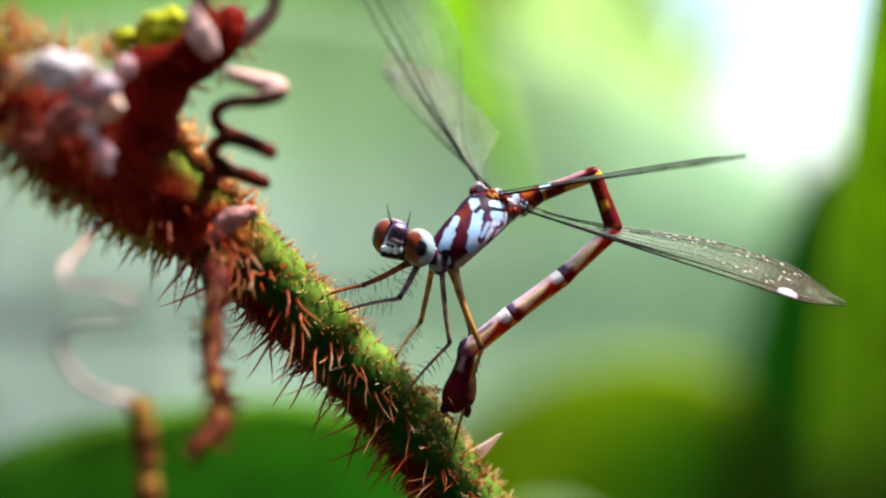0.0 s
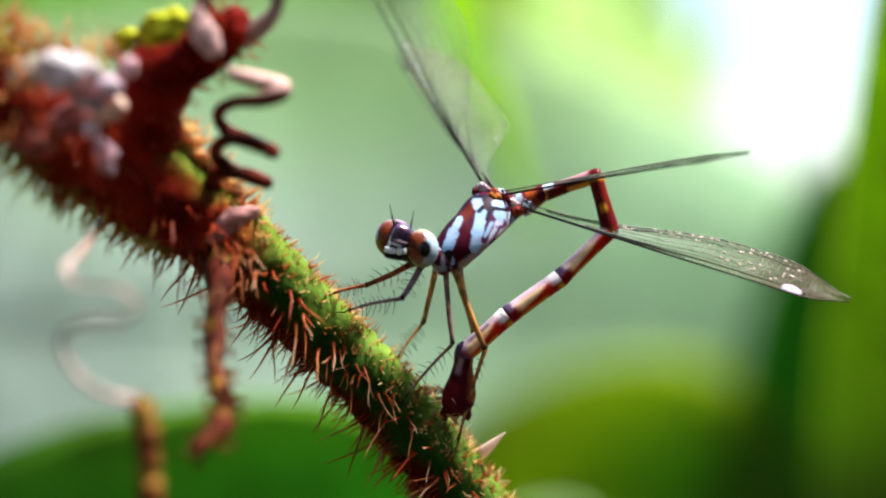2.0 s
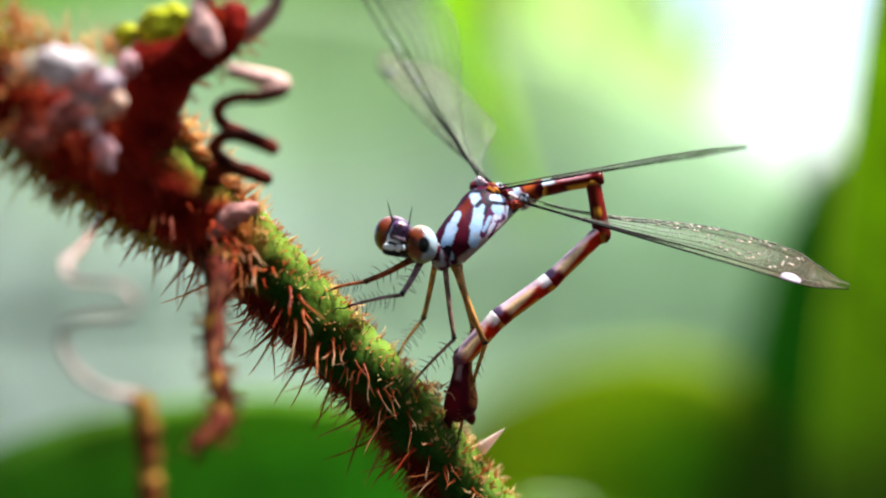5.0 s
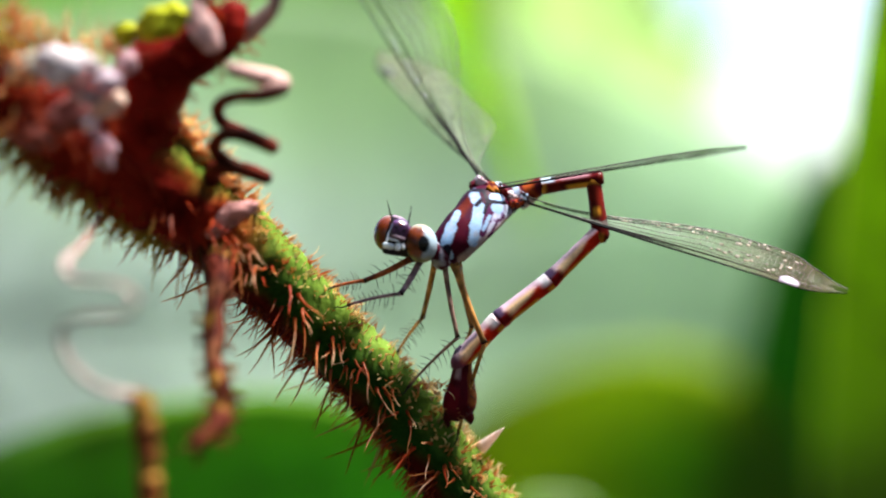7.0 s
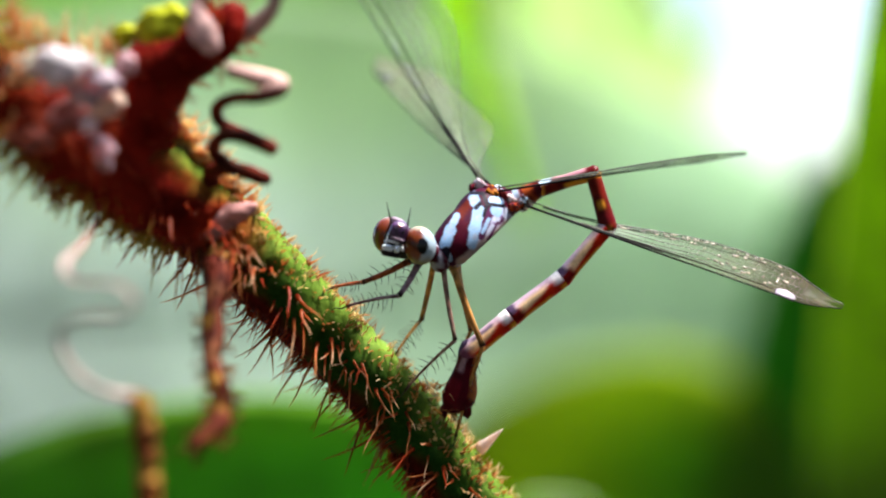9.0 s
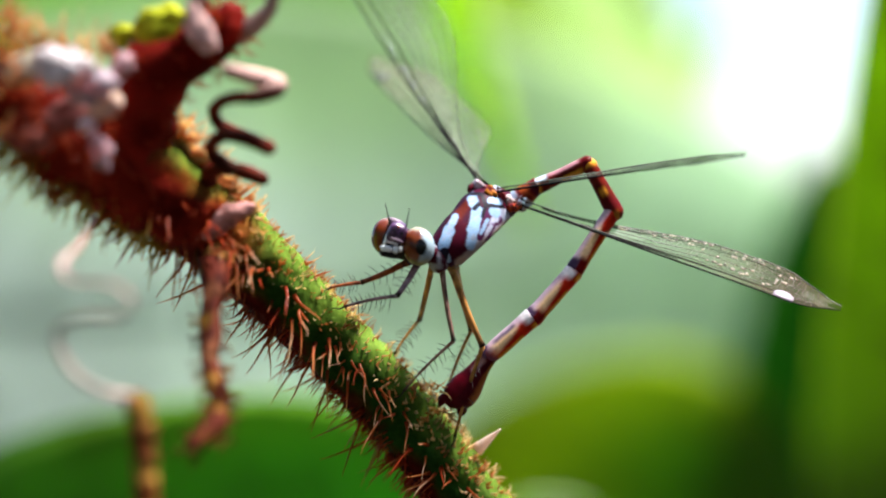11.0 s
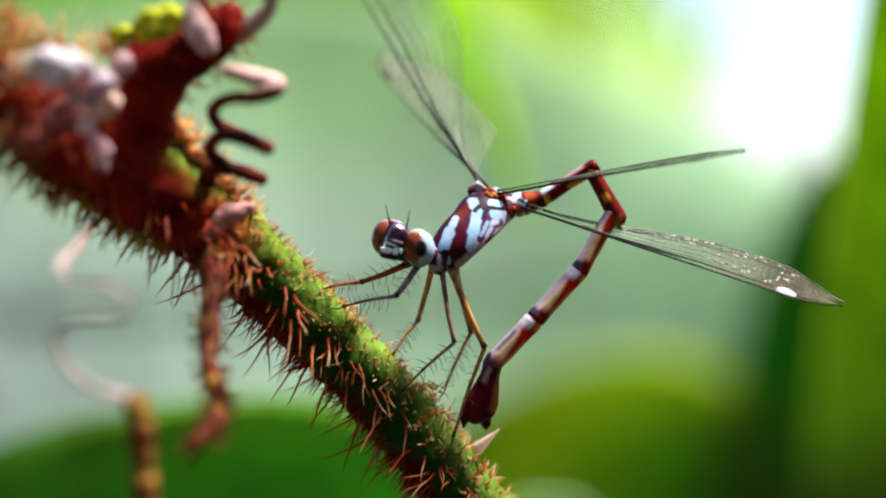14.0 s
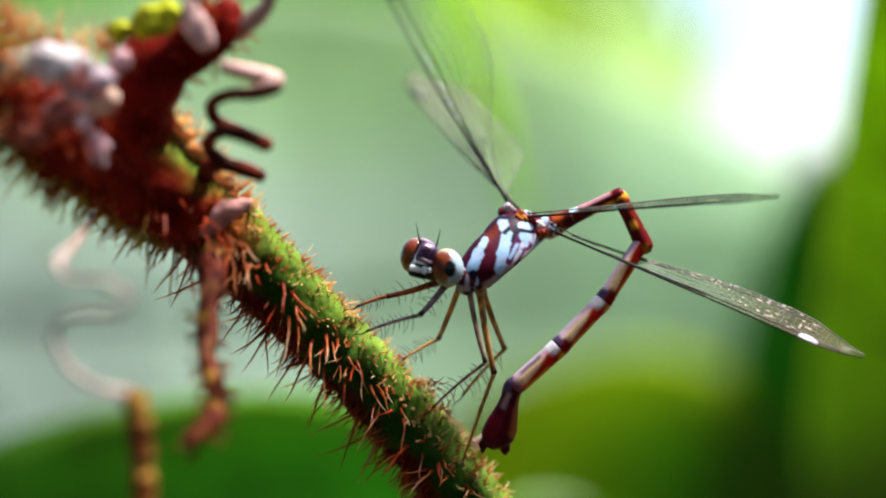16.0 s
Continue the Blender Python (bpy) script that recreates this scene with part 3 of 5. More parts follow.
        return blend((0.46, 0.065, 0.020), (0.60, 0.43, 0.08), smooth(-x, 18, 25) * smooth(axis - z, 2.0, 4.0) * smooth(noise.noise(co * 400), -0.4, 0.1))

    far = part("bristle_fringe", crowd, M_BRISTLE, body, pigment=fringe)
    tagged(far, kind="stuff")

    # thorn
    p, q = at(3.10, -18.20, 1.5), at(5.25, -16.30, 1.0)
    bm = bmesh.new()
    tube(bm, [p.lerp(q, k / 6) - o for k in range(7)], [0.00055 * (1 - (k / 6) ** 1.3) + 0.00003 for k in range(7)], 10, squash=0.8)
    part("thorn", bm, M_THORN, stem, "pale straight thorn")
    knot(stem, o)
    tendrils(stem, o, rng)
    return stem


def knot(stem, o):
    """The swollen node with the stump of a side branch and its wart-like scales."""
    def dark(co):
        n = noise.noise((co + o) * 300)
        return blend((0.085, 0.003, 0.002), (0.22, 0.013, 0.007), smooth(n, -0.3, 0.5))
    rows = spline(STUMP, 6)
    bm = bmesh.new()
    tube(bm, [at(*r[:3]) - o for r in rows], [r[3] * 0.05 * MM * (REACH + r[2]) / REACH for r in rows], 24, wobble=0.25)
    part("stump", bm, M_STEM, stem, "dark maroon stump of a side branch", pigment=dark)
    lumps = (("moss_pad", -28.30, 18.40, -17.28, 29, 26, (0.32, 0.33, 0.015), "yellow-green pad of moss"),
             ("moss_pad", -24.85, 19.95, -18, 40, 33, (0.40, 0.42, 0.02), ""),
             ("moss_pad", -26.60, 18.90, -16.9, 24, 20, (0.26, 0.20, 0.03), ""),
             ("scale", -21.60, 19.35, -19.5, 23, 50, (0.74, 0.46, 0.42), "pale pinkish scale"),
             ("scale", -33.40, 15.70, -22.5, 56, 40, (0.76, 0.67, 0.68), "broad silvery lilac scale"),
             ("scale", -31.20, 14.00, -22.0, 44, 36, (0.52, 0.40, 0.45), ""),
             ("scale", -29.70, 12.45, -21.2, 34, 26, (0.80, 0.56, 0.44), ""),
             ("scale", -36.90, 15.35, -21.5, 40, 26, (0.50, 0.45, 0.34), ""),
             ("scale", -38.40, 14.30, -20.6, 30, 24, (0.60, 0.38, 0.28), ""),
             ("wart", -31.45, 10.40, -21.4, 20, 17, (0.90, 0.74, 0.76), "pale wart"),
             ("wart", -28.20, 15.75, -20.2, 24, 19, (0.56, 0.34, 0.36), ""),
             ("wart", -30.20, 8.20, -20.6, 24, 36, (0.60, 0.36, 0.40), ""),
             ("wart", -19.20, 2.30, -9.36, 44, 22, (0.46, 0.22, 0.20), ""),
             ("wart", -19.95, -1.50, -9.4, 28, 26, (0.46, 0.20, 0.05), ""),
             ("wart", -33.20, 11.30, -19.44, 36, 28, (0.30, 0.10, 0.09), ""),
             ("wart", -36.20, 9.55, -19.44, 40, 30, (0.30, 0.09, 0.07), ""))
    for name, u, v, d, a, b, colour, label in lumps:
        bm = bmesh.new()
        k = 0.05 * MM * (REACH + d) / REACH
        thick = 0.36 if name == "scale" else 0.6
        verts = ball(bm, (0, 0, 0), (a * k, min(a, b) * k * thick, b * k), Matrix.Rotation(radians(-28 + 13 * math.sin(u * 9)), 4, "Y"), 36, 24)
        rough, fine = (0.36, 0.24) if name == "scale" else (0.55, 0.34)
        for w in verts:
            w.co *= 1 + rough * noise.noise(w.co * 380 + Vector((u, v, 0))) + fine * noise.noise(w.co * 1100 + Vector((v, u, 0))) + 0.14 * noise.noise(w.co * 2900)
        part(name, bm, M_SCALE if max(colour) > 0.44 else M_STEM, stem, label, Matrix.Translation(at(u, v, d) - o),
             pigment=lambda co, c=colour: blend(c, tuple(0.6 * x for x in c), smooth(noise.noise(co * 1200), -0.2, 0.5)))


def hairs(bm, pts, radius, count, rng, length=0.9):
    for i in range(count):
        k = rng.randrange(len(pts) - 1)
        c = pts[k].lerp(pts[k + 1], rng.random())
        w = Vector((rng.gauss(0, 1), rng.gauss(0, 1), rng.gauss(0, 1))).normalized()
        l = rng.uniform(0.4, 1.0) * length * MM
        q = c + w * (radius + l) + Vector((0, 0, -0.3 * l))
        tube(bm, [c + w * radius * 0.5, (c + w * (radius + l * 0.6)), q], [0.00007, 0.00005, 0.00001], 4)


def tendrils(stem, o, rng):
    def brown(co):
        w = co + o
        n = noise.noise(w * 400) + 0.8 * noise.noise(Vector((0, 0, w.z * 330)))
        c = blend((0.065, 0.010, 0.005), (0.15, 0.052, 0.022), smooth(n, 0.1, 0.6))
        return blend(c, (0.16, 0.075, 0.012), max(smooth(-n, 0.15, 0.5), smooth(EYE_Z - w.z, 0.015, 0.017)))

    def corkscrew(co):
        w = co + o
        n = noise.noise(w * 400)
        c = blend((0.035, 0.008, 0.004), (0.12, 0.016, 0.008), smooth(n, -0.3, 0.5))
        return blend(c, (0.55, 0.34, 0.30), smooth((w.z - EYE_Z) / MM, 11.9, 12.9))

    def ochre(co):
        n = noise.noise((co + o) * 500)
        return blend((0.30, 0.155, 0.028), (0.13, 0.034, 0.009), smooth(n + 0.6 * noise.noise(Vector((0, 0, co.z * 640))), -0.35, 0.3))

    def pale(co):
        c = blend((0.34, 0.24, 0.22), (0.25, 0.15, 0.12), smooth(noise.noise((co + o) * 300), -0.3, 0.5))
        # lower loops painted lighter to make up for getting less sun
        return blend(c, (0.38, 0.29, 0.26), smooth(EYE_Z - (co + o).z, 0.002, 0.005))

    def make(name, rows, tint, label, hair=0, length=0.9):
        rows = spline(rows, 8)
        pts = [at(*r[:3]) - o for r in rows]
        bm = bmesh.new()
        tube(bm, pts, [r[3] * 0.05 * MM * (REACH + r[2]) / REACH for r in rows], 12, wobble=0.12)
        if hair:
            hairs(bm, pts, rows[0][3] * 0.05 * MM, hair, rng, length)
        return part(name, bm, M_TENDRIL, stem, label, pigment=tint)

    make("tendril", [(-20.60, 5.55, -10, 13.4), (-20.30, 6.65, -11.2, 13.4), (-17.95, 6.65, -13.9, 12.2), (-15.90, 5.85, -14.6, 12.2), (-16.45, 5.95, -14.3, 11.0), (-19.20, 7.05, -14, 12.2), (-20.40, 8.45, -14.5, 12.2),
                     (-19.30, 9.70, -17, 12.2), (-16.95, 9.25, -18.5, 13.4), (-15.30, 8.55, -17, 13.4), (-17.20, 9.55, -15, 11.0), (-19.60, 10.65, -14.5, 11.0), (-20.10, 12.05, -16, 11.0), (-18.70, 12.95, -18.5, 11.0),
                     (-16.20, 13.15, -19.5, 13.4), (-14.50, 14.05, -19, 18.3), (-16.20, 14.75, -18.5, 15.9), (-19.20, 15.55, -20, 12.2)], corkscrew, "dark corkscrew tendril with a pale tip")
    make("tendril", [(-20.40, 0.05, -7, 34), (-20.00, -3.35, -11, 24), (-20.40, -5.45, -13, 16), (-20.45, -7.95, -15, 19), (-20.50, -10.45, -17, 15), (-20.00, -12.40, -19, 19), (-19.50, -14.10, -20, 15), (-19.85, -15.85, -22, 18), (-21.00, -17.0, -23, 17), (-22.25, -17.95, -24, 12)], brown,
         "hanging reddish hairy tendril", hair=240, length=0.45)
    make("tendril", [(-30.70, 2.55, -15, 5), (-31.95, 0.05, -23, 7), (-33.70, -1.85, -30, 8), (-32.70, -3.25, -32, 5.4), (-29.20, -3.60, -33, 4.6), (-27.45, -4.95, -34, 5), (-28.45, -6.35, -34, 5), (-31.70, -6.45, -33, 5), (-33.95, -7.45, -32, 6),
                     (-33.80, -9.45, -32, 7), (-32.20, -11.70, -32, 7), (-29.95, -13.05, -32, 8), (-27.50, -13.65, -30, 13)], pale, "pale thin looping tendril")
    make("tendril", [(-27.70, -13.35, -30, 15), (-26.90, -14.40, -30, 24), (-26.75, -15.60, -30, 21), (-26.45, -16.40, -30, 25), (-26.55, -17.90, -30, 21), (-26.25, -18.60, -30, 23), (-26.35, -20.30, -30, 21), (-26.15, -21.20, -30, 24), (-26.20, -22.80, -30, 22),
                     (-26.10, -25.95, -30, 25)], ochre, "ochre hairy tendril stump", hair=160, length=0.5)
    make("tendril", [(-18.20, 18.55, -16, 20), (-16.45, 19.55, -17, 17), (-15.10, 21.05, -18, 13), (-14.70, 23.55, -19, 11)], pale, "pale upright shoot")
    make("tendril", [(-21.95, 20.05, -17, 17), (-21.40, 22.05, -18, 15), (-21.10, 24.05, -19, 13)], pale, "")


vine()


# ---- the damselfly ----
BODY_MOVES = [
    (0, -0.06, -0.037, 0.7),
    (0.5, -0.014, -0.048, 0.45),
    (1, 0.016, -0.03, 0.13),
    (1.5, 0, -0, 0),
    (2, -0.015, -0.06, 0),
    (2.5, -0.077, 0.041, -0.68),
    (3, -0.075, -0.017, 0.18),
    (3.5, -0.06, -0.012, 0),
    (4, -0.124, -0.009, -0.46),
    (6.5, -0.079, 0.037, -1.93),
    (7, -0.109, 0, -1.32),
    (7.5, -0.077, -0.012, -1.68),
    (8, -0.094, 0.031, -1.33),
    (8.5, -0.138, -0.049, -1.15),
    (9, -0.091, -0.113, -0.69),
    (11.5, -0.015, -0.175, -0.68),
    (12, -0.122, -0.071, -1.96),
    (12.5, -0.078, -0.024, -1.79),
    (13, -0.001, -0.092, -1.31),
    (13.5, 0.031, -0.112, -0.7),
    (14, 0.107, -0.317, -0.34),
    (14.3, 0.557, -0.640, -0.19),
    (14.5, 1.608, -1.394, 0.16),
    (15, 2.377, -1.615, 3.6),
    (15.5, 2.393, -1.638, 2.93),
    (15.8, 2.420, -1.700, 2.85),
    (16, 2.807, -2.457, 2.14),
]
HEART = at(0.70, 1.80, 0)


def body_pose(row):
    t, u, v, turn = row
    return Matrix.Translation(HEART + Vector((u * MM, 0, v * MM))) @ Matrix.Rotation(radians(turn), 4, "Y")


damselfly = thing("damselfly", Matrix.Translation(HEART), "blue and maroon striped damselfly laying eggs into the vine", "insect")


def loc(u, v, d=0.0):
    """A place in the insect's own space."""
    return at(u, v, d) - HEART


def uv(co):
    """The millimetres right and up of the lens axis for a place in the insect's space."""
    w = co + HEART
    k = REACH / (REACH + w.y / MM)
    return w.x / MM * k, (w.z - EYE_Z) / MM * k


WINE, SKY_BLUE = (0.052, 0.002, 0.010), (0.26, 0.40, 0.60)


def thorax():
    rows = spline([(0.00, -1.45, -2.5, 18), (0.55, -0.45, -2.2, 36), (1.65, 0.55, -1.6, 45), (2.85, 1.60, -0.8, 48), (3.85, 2.85, 0.2, 48), (5.10, 3.50, 1.2, 37), (6.40, 3.65, 2.0, 24), (7.30, 4.05, 2.4, 18)], 22)
    bm = bmesh.new()
    tube(bm, [loc(*r[:3]) for r in rows], [r[3] * 0.05 * MM for r in rows], 150, squash=0.85)
    u0, v0 = 0.80, 3.55
    BELLY = (3.92, 0.42)
    for w in bm.verts:
        u, v = uv(w.co)
        over = (u - u0) * -0.74 + (v - v0) * 0.67
        if over > 0:
            w.co += Vector((0.74, 0, -0.67)) * (over * 0.8 * MM)
    for w in bm.verts:                       # flat belly
        u, v = uv(w.co)
        over = (u - BELLY[0]) * 0.68 - (v - BELLY[1]) * 0.73
        if over > 0:
            w.co -= Vector((0.68, 0, -0.73)) * (over * 0.9 * MM)
    stripes = ((0.15, 0.15, 0.70, 1.45, 0.46), (0.70, 1.45, 1.20, 2.65, 0.28), (2.55, 0.05, 2.80, 1.45, 0.40), (2.80, 1.45, 3.20, 3.15, 0.48), (2.75, 4.35, 2.90, 3.85, 0.44),
               (4.70, 3.15, 4.90, 2.95, 0.40), (4.40, 4.05, 5.20, 3.85, 0.28), (3.55, 1.15, 4.10, 2.35, 0.12), (0.55, -0.75, 0.60, -1.25, 0.16))
    bands = ((4.20, 2.85, 3.40, 0.85, 0.30), (4.85, 1.95, 4.00, 0.55, 0.13), (5.35, 2.35, 4.95, 1.85, 0.08))

    def tint(co):
        u, v = uv(co)
        n = noise.noise(co * 1400) * 0.10
        fine = 0.07 * noise.noise(co * 5000)
        c = blend(WINE, (0.036, 0.002, 0.015), smooth(noise.noise(co * 800), -0.2, 0.4))
        amber = capsule(u, v, 2.10, 3.65, 1.50, 2.85)
        c = blend((0.10, 0.014, 0.008), c, smooth(amber + n, 0.2, 0.8))
        rear = capsule(u, v, 5.20, 2.45, 3.40, 0.05)
        c = blend(blend((0.44, 0.45, 0.58), (0.20, 0.12, 0.24), smooth(noise.noise(co * 1900), 0.05, 0.35)), c, smooth(rear + n, 0.85, 1.05))
        low = capsule(u, v, 1.55, -1.55, 6.05, 2.05)
        c = blend((0.30, 0.22, 0.20), c, smooth(low + n + fine, 0.25, 0.65))
        d = min(capsule(u, v, a, b, e, f) - w for a, b, e, f, w in bands)
        c = blend((0.07, 0.012, 0.05), c, smooth(d + n + fine, -0.05, 0.12))
        d = min(capsule(u, v, a, b, e, f) - w for a, b, e, f, w in stripes)
        c = blend(blend(SKY_BLUE, (0.31, 0.36, 0.48), smooth(noise.noise(co * 2600), -0.1, 0.5)), c, smooth(d + n + fine, -0.03, 0.09))
        edge = capsule(u, v, -0.70, 1.35, 2.50, 4.90)
        c = blend((0.022, 0.002, 0.012), c, smooth(edge + n, 0.12, 0.4))
        spot = min(capsule(u, v, 3.30, 3.70, 2.95, 3.35), capsule(u, v, 0.25, -0.45, 0.10, -1.05) - 0.2)
        c = blend((0.010, 0.008, 0.016), c, smooth(spot + 0.5 * fine, 0.14, 0.26))
        seam = min(capsule(u, v, 2.10, 4.70, 3.60, 4.60), capsule(u, v, 3.60, 4.60, 3.95, 3.65), capsule(u, v, 3.95, 3.65, 5.45, 3.45), capsule(u, v, 3.95, 3.65, 3.65, 2.65))
        return blend((0.010, 0.008, 0.016), c, smooth(seam + 0.5 * fine, 0.10, 0.22))

    part("thorax", bm, M_CUTICLE, damselfly, "maroon thorax with sky-blue stripes", pigment=tint)
    bm = bmesh.new()
    ball(bm, loc(-0.25, -1.05, -2.4), (0.0010, 0.0012, 0.0013))
    ball(bm, loc(-0.70, -0.70, -2.8), (0.0007, 0.0008, 0.0010))
    part("neck", bm, M_CUTICLE, damselfly, pigment=lambda co: blend(WINE, (0.30, 0.30, 0.36), smooth(noise.noise(co * 1700), 0.1, 0.35)))
    tones = ((0.50, 0.40, 0.46), (0.10, 0.004, 0.012), (0.12, 0.008, 0.02), (0.32, 0.10, 0.010), (0.42, 0.46, 0.55), (0.14, 0.010, 0.010), (0.44, 0.36, 0.36), (0.32, 0.05, 0.008), (0.40, 0.52, 0.66), (0.50, 0.48, 0.50), (0.30, 0.04, 0.008), (0.38, 0.48, 0.62))

    def sclerite(co, base):
        c = blend(base, (0.10, 0.004, 0.012), smooth(noise.noise(co * 2100), 0.12, 0.35))
        return blend(c, (0.012, 0.008, 0.012), smooth(noise.noise(co * 2300 + Vector((1, 9, 4))), 0.2, 0.35))

    k = 0
    for u, v, d, a, b in ((3.35, 5.35, 0.4, 0.62, 0.45), (2.75, 5.00, 0.6, 0.50, 0.36), (3.90, 5.05, 0.4, 0.50, 0.35), (4.40, 4.70, -0.5, 0.62, 0.45), (4.90, 4.85, 0.6, 0.45, 0.38), (5.30, 4.35, -0.1, 0.55, 0.40),
                          (5.95, 3.95, 0.0, 0.60, 0.46), (6.65, 3.45, 0.3, 0.40, 0.46), (7.10, 3.95, 0.6, 0.50, 0.40), (7.00, 3.30, 0.9, 0.30, 0.30), (6.20, 3.35, -0.5, 0.36, 0.40), (7.60, 3.75, 1.0, 0.40, 0.36)):
        bm = bmesh.new()
        block(bm, (a * MM, 0.5 * MM, b * MM), 0.75, 0.45, u * 3.1 + v)
        k += 1
        place = loc(u, v, d)
        part("wing_hinge", bm, M_CUTICLE, damselfly, "", Matrix.Translation(place) @ Matrix.Rotation(radians(30 + 17 * (k % 3)), 4, "Y"),
             pigment=lambda co, p=place, c=tones[k - 1]: sclerite(co + p, c))


def head():
    bm = bmesh.new()
    ball(bm, loc(-3.50, 0.35, -3.6), (0.0018, 0.0012, 0.0014), Matrix.Rotation(radians(22), 4, "Y"), 24, 16)
    skull = part("head", bm, M_DARK, damselfly, "broad dark head with white mouth plates")

    def near_eye(co):
        u, v = uv(co + e_near)
        n = noise.noise(co * 1800) * 0.2
        rim = u - (-2.15, 0.05)[0] - 0.35 * (v - (-2.30, 0.05)[1]) * 0.4
        c = blend(blend((0.15, 0.030, 0.007), (0.07, 0.012, 0.005), smooth(noise.noise(co * 1100), -0.1, 0.4)), (0.30, 0.38, 0.44), smooth(rim + n, 0.16, 0.44))
        c = blend((0.20, 0.19, 0.10), c, smooth(v - (-2.00, -1.25)[1] + n, -0.3, 0.4))
        du, dv = u - (-1.80, 0.00)[0], v - (-1.80, 0.00)[1]
        # highlight at the top of the eye painted in as cream
        c = blend((0.34, 0.28, 0.20), c, smooth((-2.20, 1.50)[1] - v + n, -0.1, 0.3))
        return blend((0.002, 0.002, 0.003), c, smooth(math.hypot(du / 0.48, dv / 0.72), 0.97, 1.06))

    def far_eye(co):
        u, v = uv(co + e_far)
        c = blend((0.14, 0.024, 0.005), (0.07, 0.008, 0.003), smooth((-5.70, 0.55)[0] - u, -0.3, 0.4))
        # paler top is this eye's highlight, painted on
        return blend(c, (0.30, 0.22, 0.20), smooth(v - (-4.70, 2.25)[1], 0.0, 0.5))

    e_near, e_far = loc(-2.05, 0.05, -4.4), loc(-4.90, 1.00, -2.6)
    bm = bmesh.new()
    ball(bm, (0, 0, 0), (0.00142, 0.00135, 0.00168), Matrix.Rotation(radians(-8), 4, "Y"), 64, 48)
    part("eye", bm, M_EYE, skull, "bulging eye, brown above and pale blue behind, black spot", Matrix.Translation(e_near), near_eye)
    bm = bmesh.new()
    ball(bm, (0, 0, 0), (0.00130, 0.00130, 0.00160), Matrix.Rotation(radians(10), 4, "Y"), 48, 36)
    part("eye", bm, M_EYE, skull, "bulging chestnut-brown eye", Matrix.Translation(e_far), far_eye)

    def plate(name, u, v, d, a, b, c, turn, mat, label=""):
        bm = bmesh.new()
        block(bm, (a * MM, c * MM, b * MM), 0.68, 0.12, u + v)
        part(name, bm, mat, skull, label, Matrix.Translation(loc(u, v, d)) @ Matrix.Rotation(radians(turn), 4, "Y"))

    plate("frons", -3.92, 1.25, -4.6, 0.84, 1.0, 0.8, 25, M_FROWN, "violet-grey rough forehead")
    plate("frons_ridge", -4.05, 0.65, -5.15, 0.62, 0.16, 0.3, 18, M_CROWN, "pinkish ridge above the mouth")
    plate("forehead_rim", -4.90, 0.75, -4.7, 0.13, 0.62, 0.3, 20, M_FACE_WHITE, "thin white rim beside the eye")
    plate("clypeus", -4.44, 0.42, -4.95, 0.60, 0.13, 0.2, 14, M_FACE_WHITE, "white mouth plate")
    plate("labrum", -4.92, -0.10, -5.05, 0.50, 0.27, 0.22, 14, M_FACE_WHITE)
    plate("labrum", -4.10, -0.20, -5.10, 0.27, 0.33, 0.22, 6, M_FACE_WHITE)
    plate("labrum", -3.64, -0.16, -4.95, 0.16, 0.27, 0.22, -8, M_FACE_WHITE)
    plate("mandible", -4.66, -0.62, -4.3, 0.86, 0.30, 0.7, 14, M_DARK, "black jaws")
    plate("crown", -4.00, 2.20, -3.8, 0.66, 0.32, 0.6, 20, M_CROWN, "lilac crown")
    plate("ocellus", -4.20, 1.55, -5.35, 0.12, 0.12, 0.1, 0, M_DARK)
    plate("ocellus", -3.80, 1.80, -5.3, 0.12, 0.12, 0.1, 0, M_AMBER)
    plate("ocellus", -3.50, 1.25, -5.3, 0.12, 0.12, 0.1, 0, M_DARK)
    for a, b, c in (((-4.50, 2.05), (-4.70, 2.75), (-4.95, 3.95)), ((-3.20, 1.45), (-3.05, 2.15), (-2.80, 3.45))):
        bm = bmesh.new()
        pts = spline([tuple(loc(*a, -4.6)), tuple(loc(*b, -4.9)), tuple(loc(*c, -5.0))], 5)
        tube(bm, pts, [0.00012 - 0.00001 * k for k in range(11)], 6)
        part("antenna", bm, M_HAIR, skull)


# abdomen: length of each segment, radius along it, its pattern
SEGMENTS = ((2.6, ((0, 0.95), (0.3, 1.0), (0.7, 0.78), (1.06, 0.66)), "amber"),
            (5.75, ((-0.04, 0.6), (0.15, 0.66), (0.5, 0.56), (0.9, 0.62), (1.0, 0.62), (1.03, 0.35)), "long"),
            (5.1, ((-0.03, 0.45), (0.0, 0.62), (0.4, 0.62), (0.85, 0.72), (1.0, 0.72), (1.07, 0.60), (1.12, 0.2)), "knee"),
            (6.3, ((-0.04, 0.4), (0.0, 0.70), (0.2, 0.66), (0.8, 0.68), (1.0, 0.78), (1.05, 0.5)), "lightened"),
            (5.7, ((-0.05, 0.5), (-0.01, 0.78), (0.2, 0.74), (0.8, 0.76), (1.0, 0.84), (1.05, 0.5)), "ring"),
            (5.5, ((-0.05, 0.5), (-0.01, 0.84), (0.2, 0.78), (0.8, 0.80), (0.92, 0.72), (1.0, 0.56), (1.04, 0.34), (1.06, 0.10)), "dash"),
            (5.6, ((-0.20, 0.3), (-0.14, 0.70), (0.0, 0.80), (0.16, 0.76), (0.36, 1.0), (0.58, 1.32), (0.76, 1.36), (0.88, 1.1), (0.96, 0.7), (1.0, 0.25)), "tip"))
abdomen = []


